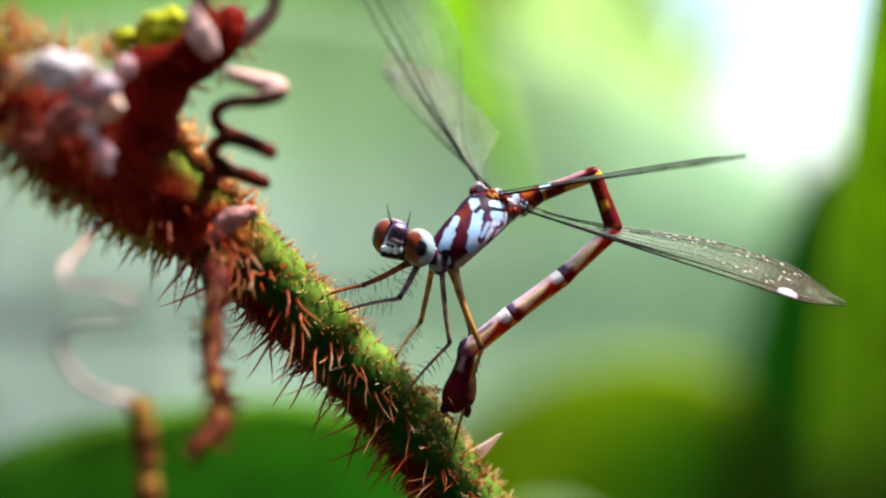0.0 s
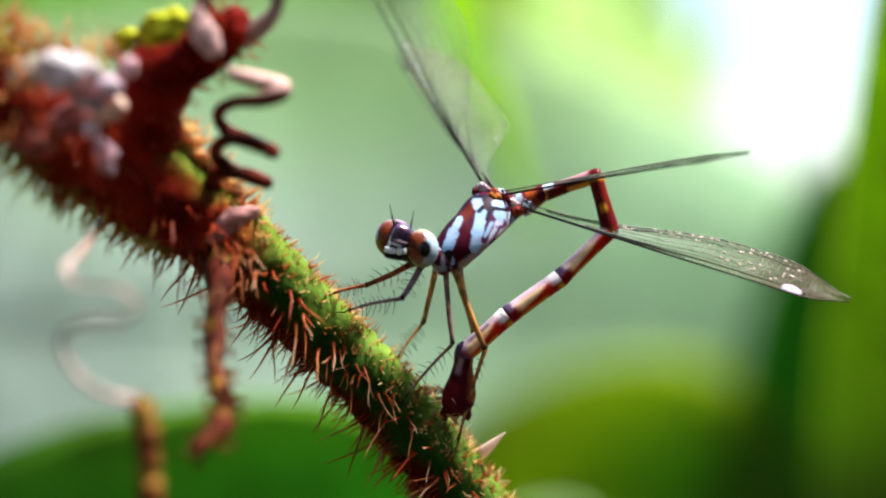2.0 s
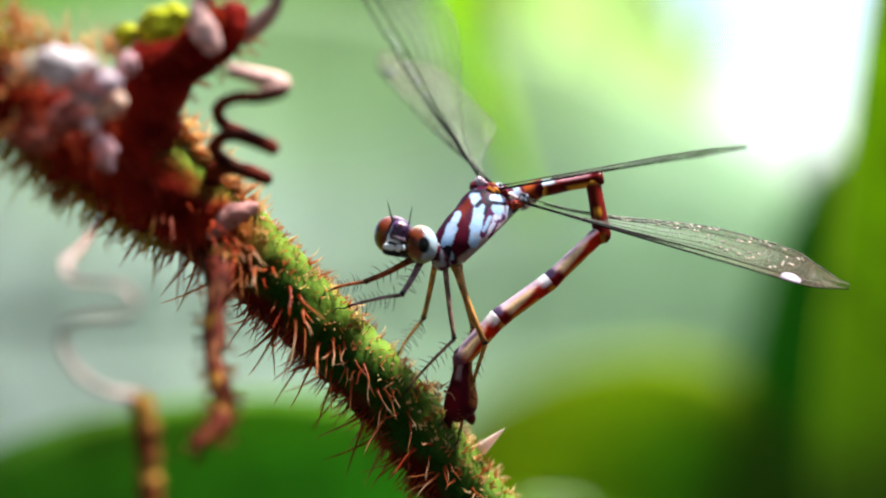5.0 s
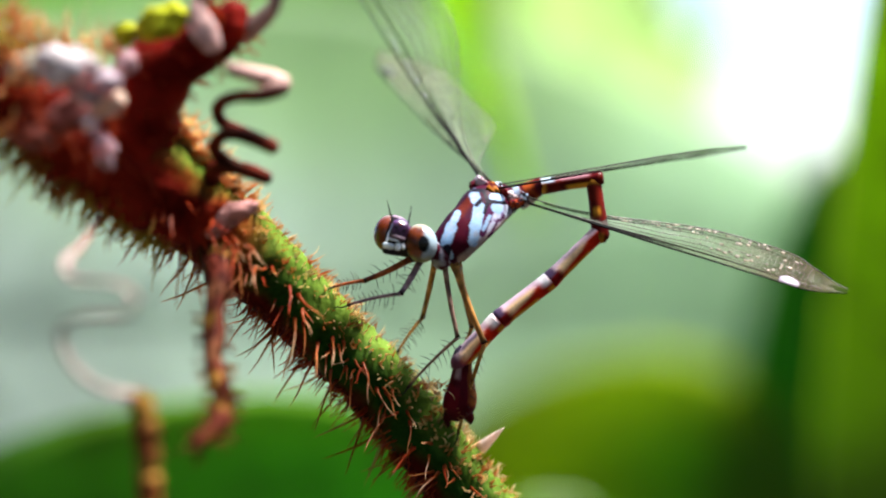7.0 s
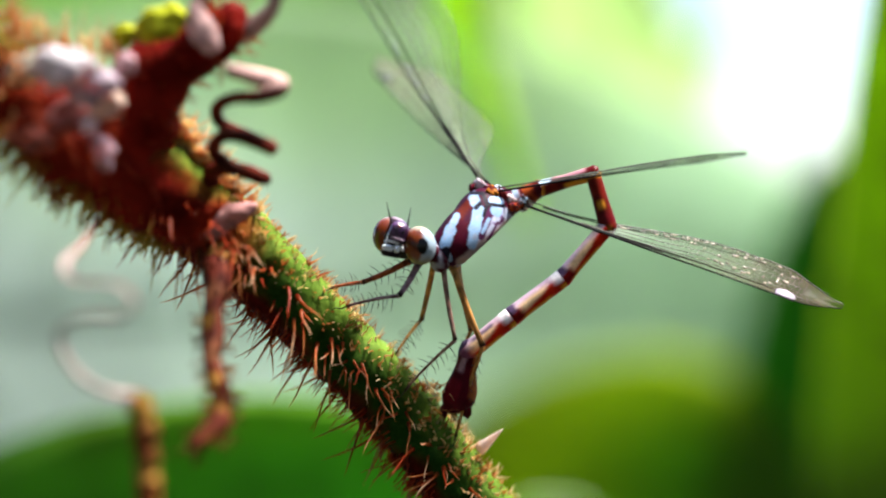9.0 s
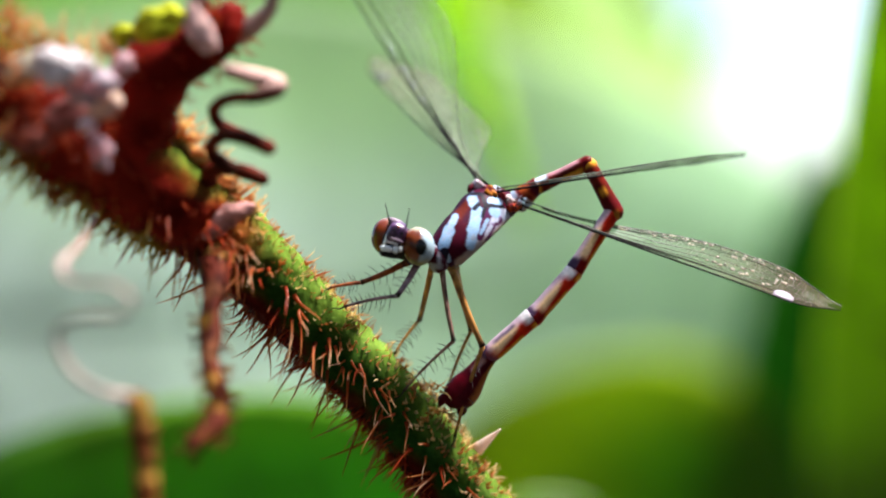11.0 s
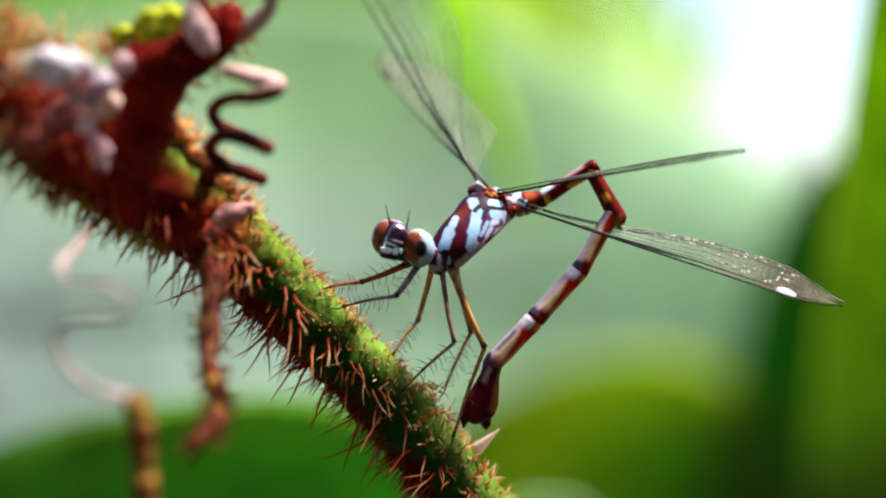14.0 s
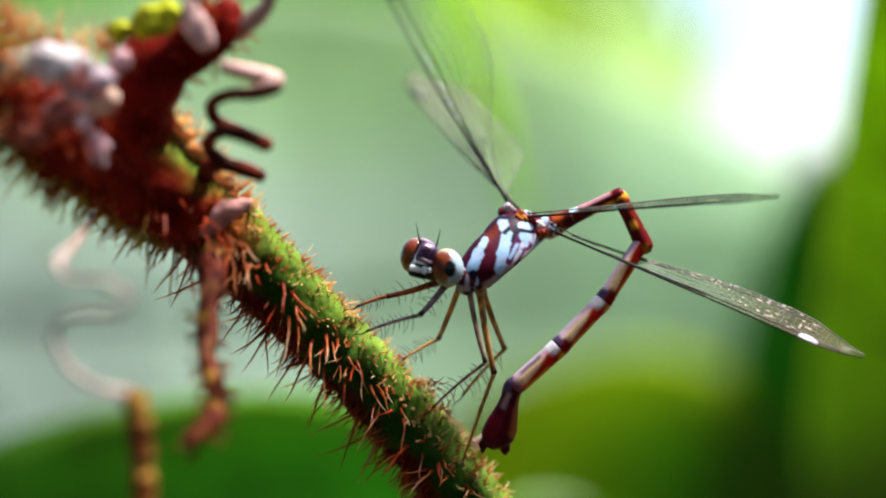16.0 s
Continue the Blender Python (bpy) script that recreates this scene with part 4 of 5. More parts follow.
def abdomen_tint(kind, length):
    def tint(co):
        s = co.x / MM / length
        r = max(math.hypot(co.y, co.z), 1e-6)
        dorsal = co.z / r
        n = noise.noise(co * 900) * 0.3 + noise.noise(co * 2500) * 0.1
        red = blend((0.62, 0.022, 0.006), (0.40, 0.014, 0.005), smooth(n, -0.2, 0.3))
        maroon = blend((0.115, 0.008, 0.004), (0.06, 0.004, 0.003), smooth(n, -0.2, 0.3))
        amber, cream, lilac, slate = (0.66, 0.27, 0.025), (0.94, 0.62, 0.34), (0.56, 0.38, 0.47), (0.075, 0.045, 0.095)

        def over(lo, hi, soft=0.05):
            """Share of the stretch lo to hi along the segment, with soft ends."""
            return smooth(s + 0.12 * n, lo - soft, lo + soft) * (1 - smooth(s + 0.12 * n, hi - soft, hi + soft))

        def flank(lo, hi, soft=0.14):
            """Share of the band lo to hi round the segment, -1 the belly and 1 the back."""
            return smooth(dorsal + 0.3 * n, lo - soft, lo + soft) * (1 - smooth(dorsal + 0.3 * n, hi - soft, hi + soft))

        if kind == "tip":
            c = blend((0.080, 0.002, 0.008), (0.040, 0.002, 0.006), smooth(n, -0.2, 0.3))
            c = blend(c, (0.12, 0.003, 0.010), flank(-0.2, 0.9) * over(0.45, 0.8))
            c = blend(c, slate, over(-0.2, 0.06) * flank(0.1, 2))
            c = blend(c, (0.34, 0.20, 0.22), over(0.06, 0.30) * flank(-0.1, 0.6))
            return blend(c, (0.45, 0.14, 0.03), 0.6 * flank(-2, -0.80, 0.08) * over(0.02, 0.7))
        if kind == "amber":
            c = blend((0.28, 0.052, 0.010), (0.11, 0.007, 0.006), smooth(n, -0.22, 0.02))
            c = blend(c, (0.40, 0.52, 0.66), flank(0.1, 2) * over(-0.2, 0.30))
            c = blend(c, (0.62, 0.50, 0.46), flank(-2, -0.5) * over(0.2, 0.5))
            return blend(c, (0.06, 0.006, 0.012), over(0.34, 0.42, 0.03) + over(0.82, 2) * flank(-2, 0.4))
        if kind == "long":
            c = blend(maroon, amber, over(0.02, 0.13) * flank(-0.9, 0.4))
            c = blend(c, amber, flank(-2, -0.30) * over(0.48, 0.84))
            c = blend(c, (0.50, 0.62, 0.74), over(0.05, 0.26) * flank(0.30, 2))
            # pinkish sheen along the top of the back, put into the colour
            c = blend(c, (0.42, 0.20, 0.24), 0.8 * flank(0.45, 2) * over(0.30, 0.84))
            return blend(c, (0.09, 0.004, 0.006), over(0.86, 0.96, 0.02))
        if kind == "knee":
            c = blend(maroon, amber, 0.8 * over(0.52, 0.66) * flank(-0.55, 0.35))
            c = blend(c, amber, over(-0.1, 0.08) + 0.45 * over(0.97, 1.2) * flank(-2, 0.3))
            return blend(c, (0.09, 0.004, 0.006), over(0.76, 0.92))
        # one segment's back is painted paler to make up for the wing's shadow
        back = blend((0.72, 0.50, 0.58) if kind == "lightened" else lilac, (0.46, 0.28, 0.30), smooth(n, 0.0, 0.4) * 0.35)
        c = blend(red, amber, flank(-2, -0.72, 0.10) * over(0.30, 0.86))
        c = blend(c, back, flank(0.40 - 0.35 * s, 2, 0.16))
        c = blend(c, cream, flank(0.45 - 1.15 * s, 0.66 - 0.20 * s, 0.16) * over(0.30, 0.82, 0.12))
        if kind == "dash":
            c = blend(c, (0.14, 0.10, 0.16), flank(0.50, 0.85) * over(0.30, 0.74))
        if kind != "lightened":
            c = blend(c, (0.88, 0.80, 0.83), over(0.0, 0.16) * flank(-0.20, 2))
            c = blend(c, amber, over(0.0, 0.12) * flank(-0.95, -0.45))
        if kind == "dash":
            return blend(c, (0.16, 0.05, 0.09), over(0.86, 2, 0.08))
        c = blend(c, (0.16, 0.005, 0.005), over(0.80, 2, 0.06) * flank(-0.80, 0.30))
        return blend(c, slate, over(0.86, 2, 0.05) * flank(0.15, 2))
    return tint


def build_abdomen():
    for length, profile, kind in SEGMENTS:
        bm = bmesh.new()
        ss, rr = [p[0] for p in profile], [p[1] for p in profile]
        n = 44
        xs = [ss[0] + (ss[-1] - ss[0]) * k / n for k in range(n + 1)]
        radii = [float(np.interp(x, ss, rr)) * 1.1 * MM for x in xs]
        radii = [sum(radii[max(0, k - 1):k + 2]) / len(radii[max(0, k - 1):k + 2]) for k in range(n + 1)]
        tube(bm, [(x * length * MM, 0, 0) for x in xs], radii, 32)
        if kind == "tip":
            for w in bm.verts:
                s = w.co.x / MM / length
                w.co.z += -0.35 * MM * math.sin(max(s, 0) * 2.6)
                w.co.y *= 0.75
            tube(bm, [(0.86 * length * MM, 0, 0.3 * MM), (1.0 * length * MM, 0, 0.55 * MM), (1.12 * length * MM, 0, 0.35 * MM)], [0.0006, 0.00045, 0.0001], 8)
            tube(bm, [(0.80 * length * MM, 0, -0.9 * MM), (0.96 * length * MM, 0, -1.5 * MM), (1.02 * length * MM, 0, -1.6 * MM)], [0.0007, 0.0004, 0.0001], 8)
            ball(bm, (0.68 * length * MM, 0, -0.85 * MM), (0.0013, 0.0008, 0.0009), None, 18, 12)
        seg = part("abdomen_segment", bm, M_ABDOMEN, damselfly, "maroon club-shaped tip with egg-laying valves" if kind == "tip" else "", pigment=abdomen_tint(kind, length))
        abdomen.append(seg)


# wings: long axis x, leading edge towards -y
def wing(length, chord, stigma_pale, tone, dense, strips, glints, full):
    """tone: what the film scatters; dense: its share at the root and towards the tip; strips: painted silver reflection
    behind the leading edge; glints: painted sparkle cells; full: where it is broadest.
    """
    veil = new("wing")
    veil.parent = damselfly

    def lead(s):
        return chord * (-0.10 - 0.10 * smooth(s, 0.0, 0.45) + 0.36 * smooth(s, 0.84, 1.04) ** 1.4)

    def trail(s):
        return chord * (-0.03 + 0.82 * smooth(s, 0.08, full) - 0.62 * smooth(s, 0.78, 1.02) + 0.012 * math.sin(70 * s) * smooth(s, 0.3, 0.4))

    def spot(s, w):
        y = lead(s) + (trail(s) - lead(s)) * w
        ridge = 0.014 * chord * math.sin(w * 9.4 + 1) * smooth(s, 0.1, 0.4)
        return Vector((s * length * MM, y * MM, (ridge + 0.06 * chord * w * w - 0.015 * length * s * s) * MM))

    bm = bmesh.new()
    ns, nw = 60, 14
    grid = [[bm.verts.new(spot(0.02 + 0.98 * i / ns, j / nw)) for j in range(nw + 1)] for i in range(ns + 1)]
    for i in range(ns):
        for j in range(nw):
            bm.faces.new((grid[i][j], grid[i + 1][j], grid[i + 1][j + 1], grid[i][j + 1]))
    film = finish("membrane", bm, M_MEMBRANE, veil, pigment=lambda co: blend(tone[0], tone[1], smooth(co.x / MM / length, 0.5, 0.85)))
    share = film.data.attributes.new("film_share", "FLOAT", "POINT")
    share.data.foreach_set("value", [dense[0] + (dense[1] - dense[0]) * smooth(v.co.x / MM / length, 0.35, 0.8) for v in film.data.vertices])
    rng = random.Random(int(length * 100))

    def ribs(name, lanes, mat, label):
        bm = bmesh.new()
        for w, r, s0, s1 in lanes:
            n = 30
            pts = [spot(s0 + (s1 - s0) * (1 - (1 - k / n) ** 1.5), w + (0.02 * math.sin(k * 0.7) if 0.25 < w < 0.9 else 0)) for k in range(n + 1)]
            tube(bm, pts, [r * MM * (1 - 0.5 * k / n) for k in range(n + 1)], 5)
        return bm, mat, label, name

    bm, mat, label, name = ribs("leading_vein", ((0.0, 0.105, 0, 1.0), (0.08, 0.07, 0, 0.50), (0.17, 0.10, 0, 0.93), *(((0.80, 0.055, 0.05, 0.86), (0.97, 0.05, 0.05, 0.95)) if stigma_pale else ())), M_VEIN, "dark main veins along the wing")
    for k in range(4):
        s = 0.07 + 0.11 * k
        p, q = spot(s, 0.0), spot(s + 0.006, 0.17)
        tube(bm, [p, p.lerp(q, 0.5), q], [0.00004] * 3, 4)
    finish(name, bm, mat, veil, label)
    bm, mat, label, name = ribs("vein_net", ((0.30, 0.050, 0.12, 0.93), (0.44, 0.04, 0.18, 0.92), (0.58, 0.04, 0.22, 0.88), (0.72, 0.036, 0.22, 0.86), (0.86, 0.034, 0.25, 0.82), (1.0, 0.060, 0, 1.0)), M_VEIN_FINE, "net of wing veins")
    lanes = (0.0, 0.17, 0.30, 0.44, 0.58, 0.72, 0.86, 1.0)
    for lane, (a, b) in enumerate(zip(lanes, lanes[1:])):
        s = 0.24 + 0.02 * lane
        while s < 0.97:
            p, q = spot(s, a), spot(s + rng.uniform(-0.004, 0.006), b)
            if (q - p).length > 0.00012:
                tube(bm, [p, p.lerp(q, 0.5), q], [0.000021] * 3, 4)
            s += rng.uniform(0.015, 0.022)
    tagged(finish(name, bm, mat, veil, label), kind="stuff")

    def cell(bm, s0, s1, w0, w1, up=0.00004):
        ring = [spot(s0, w0), spot(s1, w0), spot(s1, w1), spot(s0, w1)]
        mid = sum(ring, Vector()) / 4
        ring = [p.lerp(mid, 0.12) for p in ring]
        lift = Vector((0, 0, up))
        top, bot = [bm.verts.new(p + lift) for p in ring], [bm.verts.new(p - lift) for p in ring]
        bm.faces.new(top), bm.faces.new(bot[::-1])
        for k in range(4):
            bm.faces.new((top[k], bot[k], bot[(k + 1) % 4], top[(k + 1) % 4]))

    # silver reflection along the leading edge, put in as a row of pale cells
    if strips:
        bm = bmesh.new()
        s = strips[0]
        while s < strips[1]:
            step = rng.uniform(0.012, 0.024)
            if rng.random() < 0.88:
                cell(bm, s, s + step * rng.uniform(0.5, 1), 0.05, rng.uniform(0.08, 0.12))
            s += step
        tagged(finish("silver_glint_band", bm, M_SILVER_GLINT, veil, "pale cells painting a silver glint behind the leading edge"), kind="stuff")
    # raised pale gold flecks paint the sparkles of the wing film
    if glints:
        bm = bmesh.new()
        for s0, s1, w0, w1, often in glints:
            s = s0
            while s < s1:
                step = rng.uniform(0.010, 0.022)
                if rng.random() < often:
                    a = rng.uniform(w0, w1)
                    cell(bm, s, s + step * rng.uniform(0.35, 1.1), a, a + rng.uniform(0.02, 0.09))
                s += step
        tagged(finish("glint_net", bm, M_GLINT, veil, "pale gold flecks painted as glints"), kind="stuff")
    bm = bmesh.new()
    up, rows = Vector((0, 0, 0.00010)), []
    for k in range(10):
        p, q = spot(0.80 + 0.0068 * k, 0.0), spot(0.80 + 0.0068 * k, 0.04 + 0.24 * math.sin((k + 0.6) / 10.2 * math.pi) ** 0.5)
        rows.append([bm.verts.new(c) for c in (p + up, q + up, q - up, p - up)])
    for a, b in zip(rows, rows[1:]):
        for k in range(4):
            bm.faces.new((a[k], a[(k + 1) % 4], b[(k + 1) % 4], b[k]))
    bm.faces.new(rows[0][::-1]), bm.faces.new(rows[-1])
    finish("wing_spot", bm, M_STIGMA if stigma_pale else M_SPOT, veil, "pale spot near the wing tip" if stigma_pale else "greyish spot near the wing tip")
    return veil


# legs: each a thigh and a bristly shin with its foot
def leg_bone(name, length, r0, r1, mat, spines, rng, foot=False, parent=damselfly):
    bm = bmesh.new()
    n = 12
    tube(bm, [(length * MM * k / n, 0, 0.06 * length * MM * math.sin(math.pi * k / n) * (1 if foot else -1) * 0.4) for k in range(n + 1)],
         [(r0 + (r1 - r0) * k / n) * MM * (1.25 if k in (0, n) else 1) for k in range(n + 1)], 10)
    dark_tip = (0.02, 0.012, 0.012)
    tone = {"ochre": (0.60, 0.27, 0.070), "violet": (0.34, 0.20, 0.24), "rust": (0.44, 0.10, 0.03), "dun": (0.40, 0.22, 0.17)}[mat]
    bone = part(name, bm, M_LEGS, parent, pigment=lambda co: blend(tone, dark_tip, max(smooth(co.x / MM / length, 0.84, 0.97), 0.7 * smooth(noise.noise(co * 1500), 0.0, 0.45))))
    if spines:
        bm = bmesh.new()
        for k in range(spines):
            s = 0.12 + 0.8 * k / spines
            for sgn in (-1, 1):
                c = Vector((length * MM * s, 0, 0))
                w = Vector((rng.uniform(0.1, 0.5), rng.uniform(-0.5, 0.5), sgn)).normalized()
                l = rng.uniform(0.75, 1.45) * MM * (1.0 if length > 3 else 0.8)
                tube(bm, [c, c + w * l * 0.6, c + w * l + Vector((0.1 * MM, 0, 0))], [0.00004, 0.00003, 0.00001], 4)
        tagged(part("spine_fringe", bm, M_HAIR, bone, "row of fine black spines"), kind="stuff")
    if foot:
        bm = bmesh.new()
        L = length * MM
        pts = spline([(L, 0, 0), (L + 0.5 * MM, 0, -0.12 * MM), (L + 1.1 * MM, 0, 0.05 * MM), (L + 1.5 * MM, 0, -0.15 * MM)], 4)
        tube(bm, pts, [r1 * 0.8 * MM * (1 - 0.06 * k) for k in range(13)], 6)
        part("foot", bm, M_HAIR, bone)
    return bone


M_LEGS = material("leg_cuticle", rough=0.4, spec=0.15, tint_from=True, grain=900, variation=0.3, translucent=0.15)

# each leg: tone, thickness, depth of hip, knee and foot, and the ways of its hip, knee and foot in time
LEGS = (
    ("rust", 0.30, -3.0, -3.5, -3.0, ((-3.10, -1.35)),
     [(0, -7.10, -3.26), (14, -6.87, -3.22), (14.5, -5.55, -3.22), (15, -4.82, -4.29), (15.5, -4.85, -4.36), (16, -3.71, -4.64)],
     [(0, -9.80, -3.96), (14, -9.82, -3.72), (14.5, -10.00, -3.47), (15, -8.52, -5.09), (15.5, -8.55, -5.16), (16, -6.81, -5.64)]),
    ("violet", 0.30, -3.6, -5.0, -3.4, ((-2.20, -1.55)),
     [(0, -3.90, -4.41), (14, -3.82, -4.32), (14.5, -2.80, -6.37), (15, -2.22, -6.14), (15.5, -2.25, -6.21), (16, -1.96, -6.89)],
     [(0, -8.60, -5.46), (14, -8.37, -5.42), (14.5, -7.30, -7.87), (15, -6.82, -8.09), (15.5, -6.85, -8.16), (16, -6.61, -8.04)]),
    ("ochre", 0.28, -1.5, 1.5, 1.0, ((-0.80, -1.35)),
     [(0, -2.00, -6.56), (14, -1.92, -6.42), (14.5, -0.70, -7.52), (15, -0.27, -7.99), (15.5, -0.30, -8.06), (16, 0.09, -8.39)],
     [(0, -4.20, -9.61), (14, -4.22, -9.67), (14.5, -3.30, -10.02), (15, -3.32, -10.34), (15.5, -3.35, -10.41), (16, -3.26, -10.54)]),
    ("dun", 0.26, -2.6, -3.2, -1.5, ((0.00, -1.85)),
     [(0, 0.60, -8.41), (4, 0.62, -8.43), (6.5, 1.17, -8.34), (9, 1.03, -8.60), (11.5, 1.06, -8.43), (14, 1.18, -8.32), (14.5, 2.15, -9.87), (15, 3.08, -9.84), (15.5, 3.15, -10.06), (16, 4.14, -10.74)],
     [(0, -3.50, -13.11), (4, -3.53, -13.13), (6.5, -3.58, -13.09), (9, -3.62, -13.10), (11.5, -3.49, -13.08), (14, -3.47, -13.02), (14.5, -3.60, -13.57), (15, -0.37, -14.39), (15.5, 0.00, -14.61), (16, 0.24, -14.09)]),
    ("ochre", 0.34, -2.2, -2.4, -0.5, ((0.95, -2.05)),
     [(0, 3.45, -8.91), (6.5, 3.52, -8.79), (9, 3.48, -9.05), (11.5, 3.81, -9.43), (13.5, 3.79, -9.31), (14, 4.03, -9.32), (14.5, 5.60, -9.87), (15, 6.08, -10.69), (15.5, 6.10, -10.66), (16, 4.99, -12.09)],
     [(0, 1.10, -16.91), (6.5, 1.17, -16.89), (9, 1.03, -17.05), (11.5, 1.11, -17.03), (14, 1.13, -17.02), (14.5, 1.40, -17.22), (15, 1.48, -16.04), (15.5, 1.45, -16.11), (16, 2.49, -18.64)]),
    ("ochre", 0.30, -0.8, 1.0, 2.0, ((1.20, -1.85)),
     [(0, 2.50, -7.41), (6.5, 2.42, -7.49), (9, 2.43, -7.65), (11.5, 2.66, -7.63), (14, 2.73, -7.72), (14.5, 4.25, -8.02), (15, 5.08, -8.89), (15.5, 5.05, -8.96), (16, 5.64, -8.99)],
     [(0, 0.80, -12.51), (6.5, 0.62, -12.59), (11.5, 0.56, -12.33), (14, 0.33, -12.82), (14.5, 0.35, -13.87), (15, 0.58, -13.59), (15.5, 0.55, -13.66), (16, 1.19, -14.64)]))
legs = []


def build_legs():
    rng = random.Random(9)
    for i, (tone, thick, d0, d1, d2, hip, knees, feet) in enumerate(LEGS):
        h = at(*hip, d0)
        k = at(*knees[0][1:], d1)
        f = at(*feet[0][1:], d2)
        thigh = leg_bone("thigh", (k - h).length / MM, thick, thick * 0.72, tone, 5 if i in (0, 1) else 0, rng)
        shin = leg_bone("shin", (f - k).length / MM, thick * 0.58, thick * 0.38, tone, 9, rng, foot=True)
        bm = bmesh.new()
        base = h + (k - h).normalized() * -0.9 * MM
        tube(bm, [base.lerp(h, q / 5) - HEART for q in range(7)], [(thick * 1.7 - 0.1 * q * thick) * MM for q in range(7)], 10)
        part("hip", bm, M_LEG_DARK if tone in ("violet", "rust") else M_LEG_OCHRE, damselfly)
        legs.append((thigh, shin, (k - h).length, (f - k).length))


thorax()
head()
build_abdomen()
build_legs()
# each wing: length, chord, base, depth at base and tip, way of the tip in time, the way its chord points
WINGS = (
    (28.8, 6.0, (7.55, 3.65), 0.5, -6.0, [(0, 35.41, -5.00), (0.5, 35.11, -6.31), (1, 35.27, -5.41), (1.5, 35.86, -4.76), (2, 35.75, -4.72), (2.5, 35.62, -4.69), (3, 35.69, -4.76), (3.5, 35.06, -5.96), (4, 35.79, -4.34), (6.5, 35.90, -3.91), (7, 35.56, -4.38), (7.5, 35.57, -4.69), (8, 35.85, -4.08), (8.5, 35.51, -5.07), (9, 35.48, -5.70), (11.5, 35.65, -5.85), (12, 36.04, -4.59), (12.5, 35.76, -5.14), (13, 36.07, -5.17), (13.5, 36.04, -5.62), (14, 36.08, -5.44), (14.5, 38.41, -8.07), (15, 37.87, -7.90), (15.5, 38.01, -8.06), (15.8, 38.33, -5.61), (16, 38.39, -10.54)], (0.2, 0.90, ((0, 0.42), (6.5, 0.43), (9, 0.38), (12.5, 0.38), (14, 0.36), (14.5, 0.25), (16, 0.27))), True),
    (22.6, 5.2, (5.05, 4.80), 0.0, -10.0, [(0, 26.03, 8.21), (0.5, 26.55, 7.73), (1, 26.08, 7.72), (1.5, 26.41, 8.27), (2, 26.55, 8.59), (2.5, 25.97, 8.64), (3, 26.49, 8.27), (3.5, 26.28, 8.10), (4, 25.95, 8.39), (6.5, 26.08, 8.70), (7, 25.94, 8.53), (7.5, 26.41, 8.88), (8, 26.19, 8.87), (8.5, 26.36, 8.48), (9, 26.49, 8.18), (11.5, 26.80, 8.12), (12, 26.65, 8.57), (12.5, 26.87, 8.58), (13, 27.15, 8.62), (13.5, 27.21, 8.39), (14, 27.26, 8.59), (14.5, 29.91, 5.99), (15, 30.12, 6.55), (15.5, 30.32, 6.42), (15.8, 30.38, 7.76), (16, 30.01, 4.06)], (0.15, 1.0, ((0, 0.10), (14, 0.10), (14.5, 0.14), (15, 0.32), (15.5, 0.32), (16, 0.12))), False),
    (31.5, 6.6, (3.95, 5.85), 1.5, 15.0, [(0, -8.05, 25.79), (1.5, -7.05, 26.35), (3.5, -8.04, 25.76), (6.5, -8.63, 25.71), (9, -8.43, 25.70), (11.5, -8.79, 25.57), (12.5, -9.37, 25.55), (14.5, -7.00, 25.43), (15, -6.17, 26.21), (15.8, -6.17, 26.21), (16, -5.31, 25.16)], (1, -0.05, 0.1), False),
    (28.0, 6.2, (4.70, 5.50), 1.5, 24.0, [(0, -5.85, 17.24), (1.5, -3.85, 19.20), (3.5, -6.39, 16.86), (6.5, -6.68, 17.31), (9, -6.78, 16.70), (11.5, -7.19, 16.92), (12.5, -7.52, 16.99), (14.5, -5.55, 17.28), (15, -4.32, 17.56), (15.8, -4.32, 17.56), (16, -3.46, 15.26)], (1, 0.0, -0.05), False))
FILMS = (
    (((0.24, 0.26, 0.16), (0.17, 0.12, 0.09)), (0.07, 0.42), (), ((0.26, 0.72, 0.87, 0.93, 0.85), (0.28, 0.60, 0.72, 0.80, 0.45), (0.45, 0.82, 0.2, 0.9, 0.4), (0.55, 0.80, 0.25, 0.5, 0.45), (0.62, 0.84, 0.5, 0.85, 0.5)), 0.64),
    (((0.05, 0.06, 0.045), (0.045, 0.085, 0.03)), (0.20, 0.70), (), (), 0.66),
    (((0.50, 0.56, 0.40), (0.50, 0.54, 0.40)), (0.07, 0.09), (0.28, 0.60), (), 0.58),
    (((0.58, 0.62, 0.46), (0.44, 0.37, 0.31)), (0.10, 0.26), (), ((0.22, 0.36, 0.75, 0.9, 0.35),), 0.40))
wings = [wing(w[0], w[1], w[7], *f) for w, f in zip(WINGS, FILMS)]


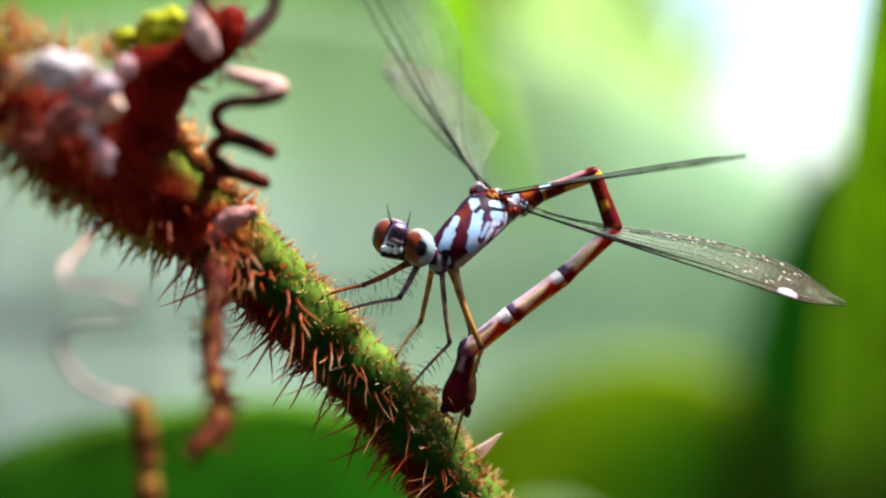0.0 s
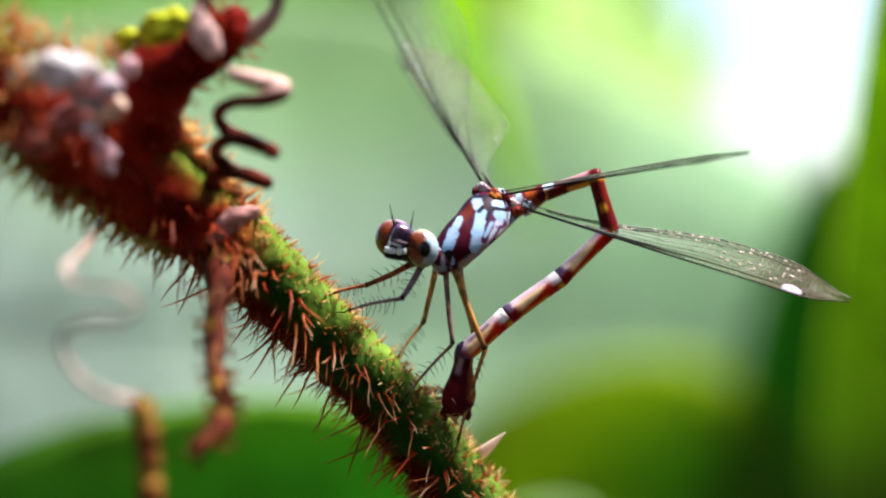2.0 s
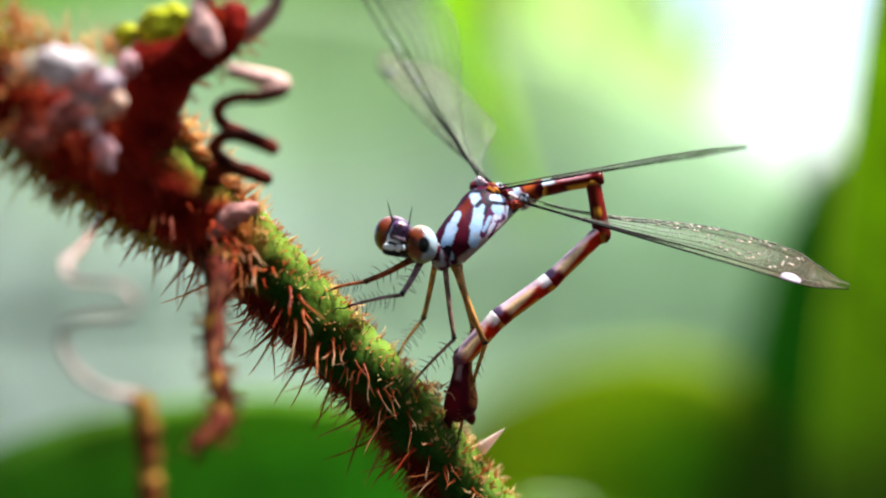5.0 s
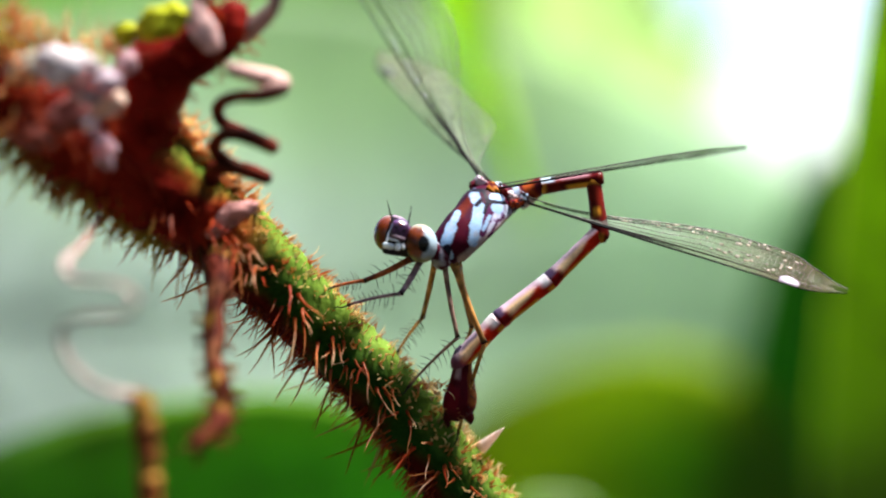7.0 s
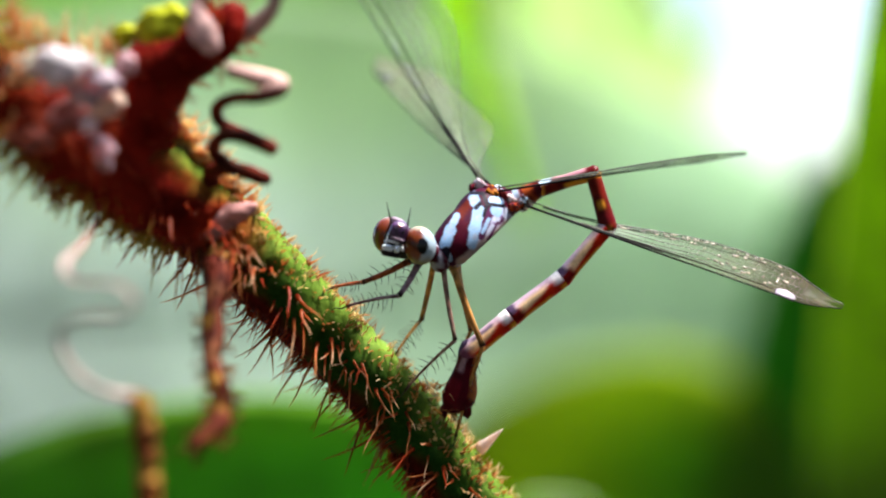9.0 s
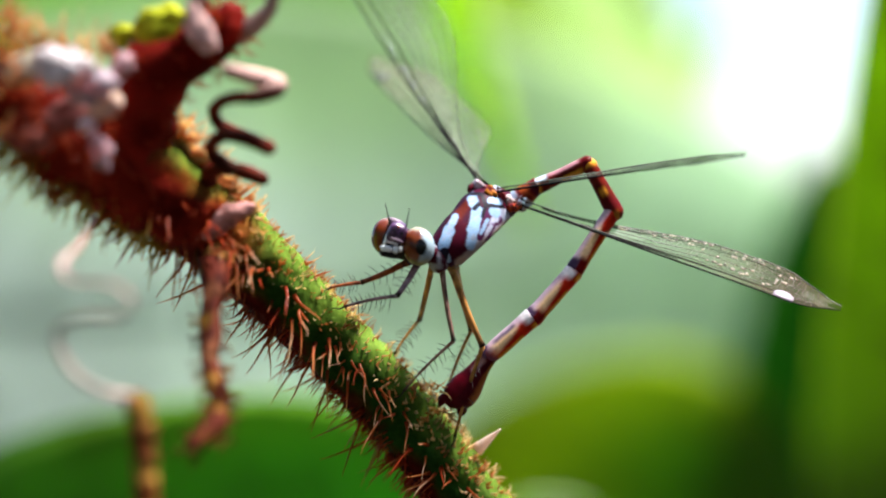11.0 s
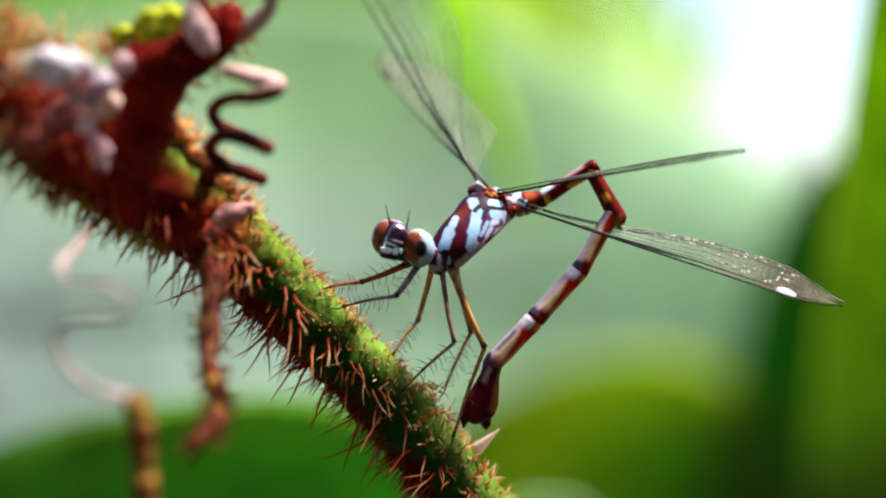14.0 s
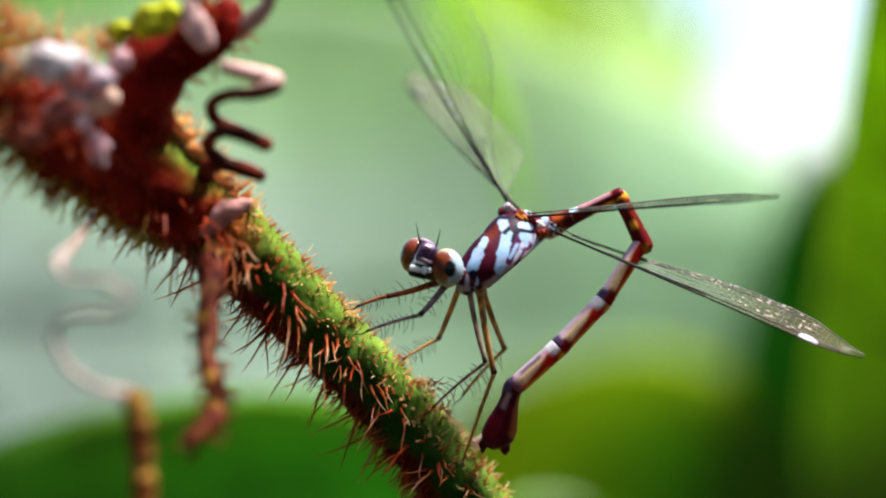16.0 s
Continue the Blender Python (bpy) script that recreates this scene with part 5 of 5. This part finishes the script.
# ---- what moves ----
# joints of the abdomen in time, each from the thorax to the tip
JOINTS = (
    [(0, 8.30, 4.69), (4, 8.17, 4.72), (6.5, 8.22, 5.01), (9, 8.12, 4.80), (11.5, 8.06, 4.92), (13.5, 8.19, 4.89), (14.5, 9.65, 3.18), (15, 10.73, 2.86), (15.5, 10.80, 2.84), (16, 11.09, 1.81)],
    [(0, 13.40, 6.59), (1, 13.47, 6.50), (1.5, 13.35, 6.45), (2.5, 13.13, 6.31), (3, 13.48, 6.35), (4, 13.07, 5.97), (6.5, 13.12, 5.56), (7.5, 13.15, 5.79), (8.5, 13.17, 6.05), (9, 13.18, 6.30), (11.5, 12.95, 7.27), (12, 12.90, 7.27), (12.5, 12.68, 7.39), (13, 12.95, 7.22), (13.5, 12.89, 7.29), (14, 13.28, 6.73), (14.5, 14.55, 5.53), (15, 15.53, 5.01), (15.5, 15.75, 4.79), (16, 15.99, 4.06)],
    [(0, 15.20, 1.64), (1, 14.77, 1.65), (2.5, 14.48, 1.61), (3, 14.23, 1.65), (4, 13.97, 1.32), (6.5, 13.67, 0.96), (7.5, 13.85, 1.19), (8.5, 14.02, 1.45), (9, 14.53, 1.65), (11.5, 15.25, 3.12), (12, 14.65, 3.32), (12.5, 14.78, 3.09), (13, 15.10, 3.37), (13.5, 15.24, 3.14), (14, 15.38, 2.98), (14.5, 16.55, 1.38), (15, 18.03, 0.96), (15.5, 17.80, 0.74), (16, 18.04, -0.04)],
    [(0, 10.60, -2.51), (1, 10.27, -2.80), (2.5, 10.08, -2.54), (3, 9.98, -2.55), (4, 9.52, -2.98), (6.5, 9.17, -3.29), (7.5, 9.45, -3.26), (8.5, 10.07, -2.85), (9, 10.53, -2.95), (11.5, 11.86, -2.13), (12, 11.31, -1.68), (12.5, 11.13, -1.86), (13, 12.05, -1.73), (13.5, 11.99, -2.01), (14, 12.28, -2.32), (14.5, 13.25, -3.72), (15, 14.93, -4.54), (15.5, 14.55, -4.81), (16, 14.59, -5.29)],
    [(0, 6.05, -5.91), (1, 5.62, -6.10), (2.5, 5.38, -5.89), (3, 5.28, -5.85), (4, 4.97, -6.03), (6.5, 4.52, -6.99), (7.5, 4.90, -6.66), (8.5, 5.47, -6.25), (9, 5.98, -6.40), (11.5, 8.21, -6.33), (12, 7.06, -5.83), (12.5, 6.83, -6.16), (13, 8.10, -6.13), (13.5, 8.09, -6.26), (14, 8.23, -6.72), (14.5, 9.30, -8.02), (15, 10.93, -8.94), (15.5, 10.75, -9.01), (16, 10.64, -9.39)],
    [(0, 2.10, -9.11), (1, 1.72, -9.25), (2.5, 1.53, -9.44), (3, 1.58, -9.00), (4, 1.47, -9.78), (6.5, 1.52, -10.29), (7.5, 1.55, -10.11), (8.5, 1.62, -9.40), (9, 2.12, -9.55), (11.5, 4.16, -9.93), (12, 3.11, -9.08), (12.5, 3.53, -9.46), (13, 4.20, -9.93), (13.5, 4.39, -9.91), (14, 4.63, -10.52), (14.5, 5.65, -11.42), (15, 7.28, -12.49), (15.5, 6.95, -12.81), (16, 6.49, -13.14)],
    [(0, 0.65, -14.41), (1, 0.57, -14.65), (2.5, 0.43, -14.54), (3, 0.68, -14.30), (4, 0.92, -14.63), (6.5, 0.77, -14.84), (7.5, 0.95, -14.81), (8.5, 0.77, -14.65), (9, 0.62, -14.75), (11.5, 0.56, -13.93), (12, 0.21, -13.78), (12.5, 0.63, -13.66), (13, 2.15, -14.43), (13.5, 2.24, -14.61), (14, 2.68, -15.47), (14.5, 3.10, -16.37), (15, 4.83, -17.09), (15.5, 4.55, -17.26), (16, 4.59, -17.89)])


def along(rows, t, slow=True):
    """The place on a way at t seconds; the body's two late jumps start slowly."""
    if slow:
        t = float(np.interp(t, (0, 14, 14.3, 14.5, 15.5, 15.8, 16), (0, 14, 14.15, 14.5, 15.5, 15.55, 16)))
    ts = [r[0] for r in rows]
    return tuple(float(np.interp(t, ts, [r[i] for r in rows])) for i in (1, 2))


def motions():
    walk(damselfly, [(row[0], body_pose(row)) for row in BODY_MOVES])
    inside = {row[0]: body_pose(row).inverted() for row in BODY_MOVES}
    depths = (1.5, 1.0, 0.0, -0.5, -0.8, -1.0, -1.0, -0.4)
    tracks = [[] for _ in abdomen]
    for t, inv in inside.items():
        nodes = [inv @ (body_pose(next(r for r in BODY_MOVES if r[0] == t)) @ loc(6.55, 3.75, depths[0]))]
        nodes += [inv @ at(*along(j, t), d) for j, d in zip(JOINTS, depths[1:])]
        for k, seg in enumerate(abdomen):
            way = nodes[k + 1] - nodes[k]
            up = (-0.55, 0, 0.8) if k > 2 else ((0.9, 0, 0.4) if k == 2 else (0, 0, 1))
            up = (-0.9, 0, 0.2) if k == 6 else up
            tracks[k].append((t, aim(nodes[k], way, up)))
    for seg, rows in zip(abdomen, tracks):
        walk(seg, rows)
    for (thigh, shin, l1, l2), (tone, thick, d0, d1, d2, hip, knees, feet) in zip(legs, LEGS):
        upper, lower = [], []
        h = loc(*hip, d0)
        for t, inv in inside.items():
            k = inv @ at(*along(knees, t), d1)
            f = inv @ at(*along(feet, t), d2)
            k = h + (k - h).normalized() * l1
            upper.append((t, aim(h, k - h, (0, 0.3, 1))))
            lower.append((t, aim(k, f - k, (0, 0.3, 1))))
        walk(thigh, upper)
        walk(shin, lower)
    for veil, (length, chord, base, d0, d1, tips, chord_way, pale) in zip(wings, WINGS):
        rows = []
        b = loc(*base, d0)
        for t, inv in inside.items():
            x = ((inv @ at(*along(tips, t, False), d1)) - b).normalized()
            lift = chord_way[2]
            if isinstance(lift, tuple):
                lift = float(np.interp(t, [q[0] for q in lift], [q[1] for q in lift]))
            y = Vector((chord_way[0], chord_way[1], lift))
            y = (y - x * y.dot(x)).normalized()
            rows.append((t, aim(b, x, x.cross(y))))
        walk(veil, rows)
    # the yellow-green leaf leans over in a breath of wind
    rest = lime_leaf.matrix_basis.copy()
    walk(lime_leaf, [(t, rest @ Matrix.Rotation(radians(a), 4, "Y")) for t, a in ((0, 0.1), (3, 0.3), (6.5, 0), (9, 0), (11.5, 1.1), (13, 1.6), (16, 1.7))])


motions()
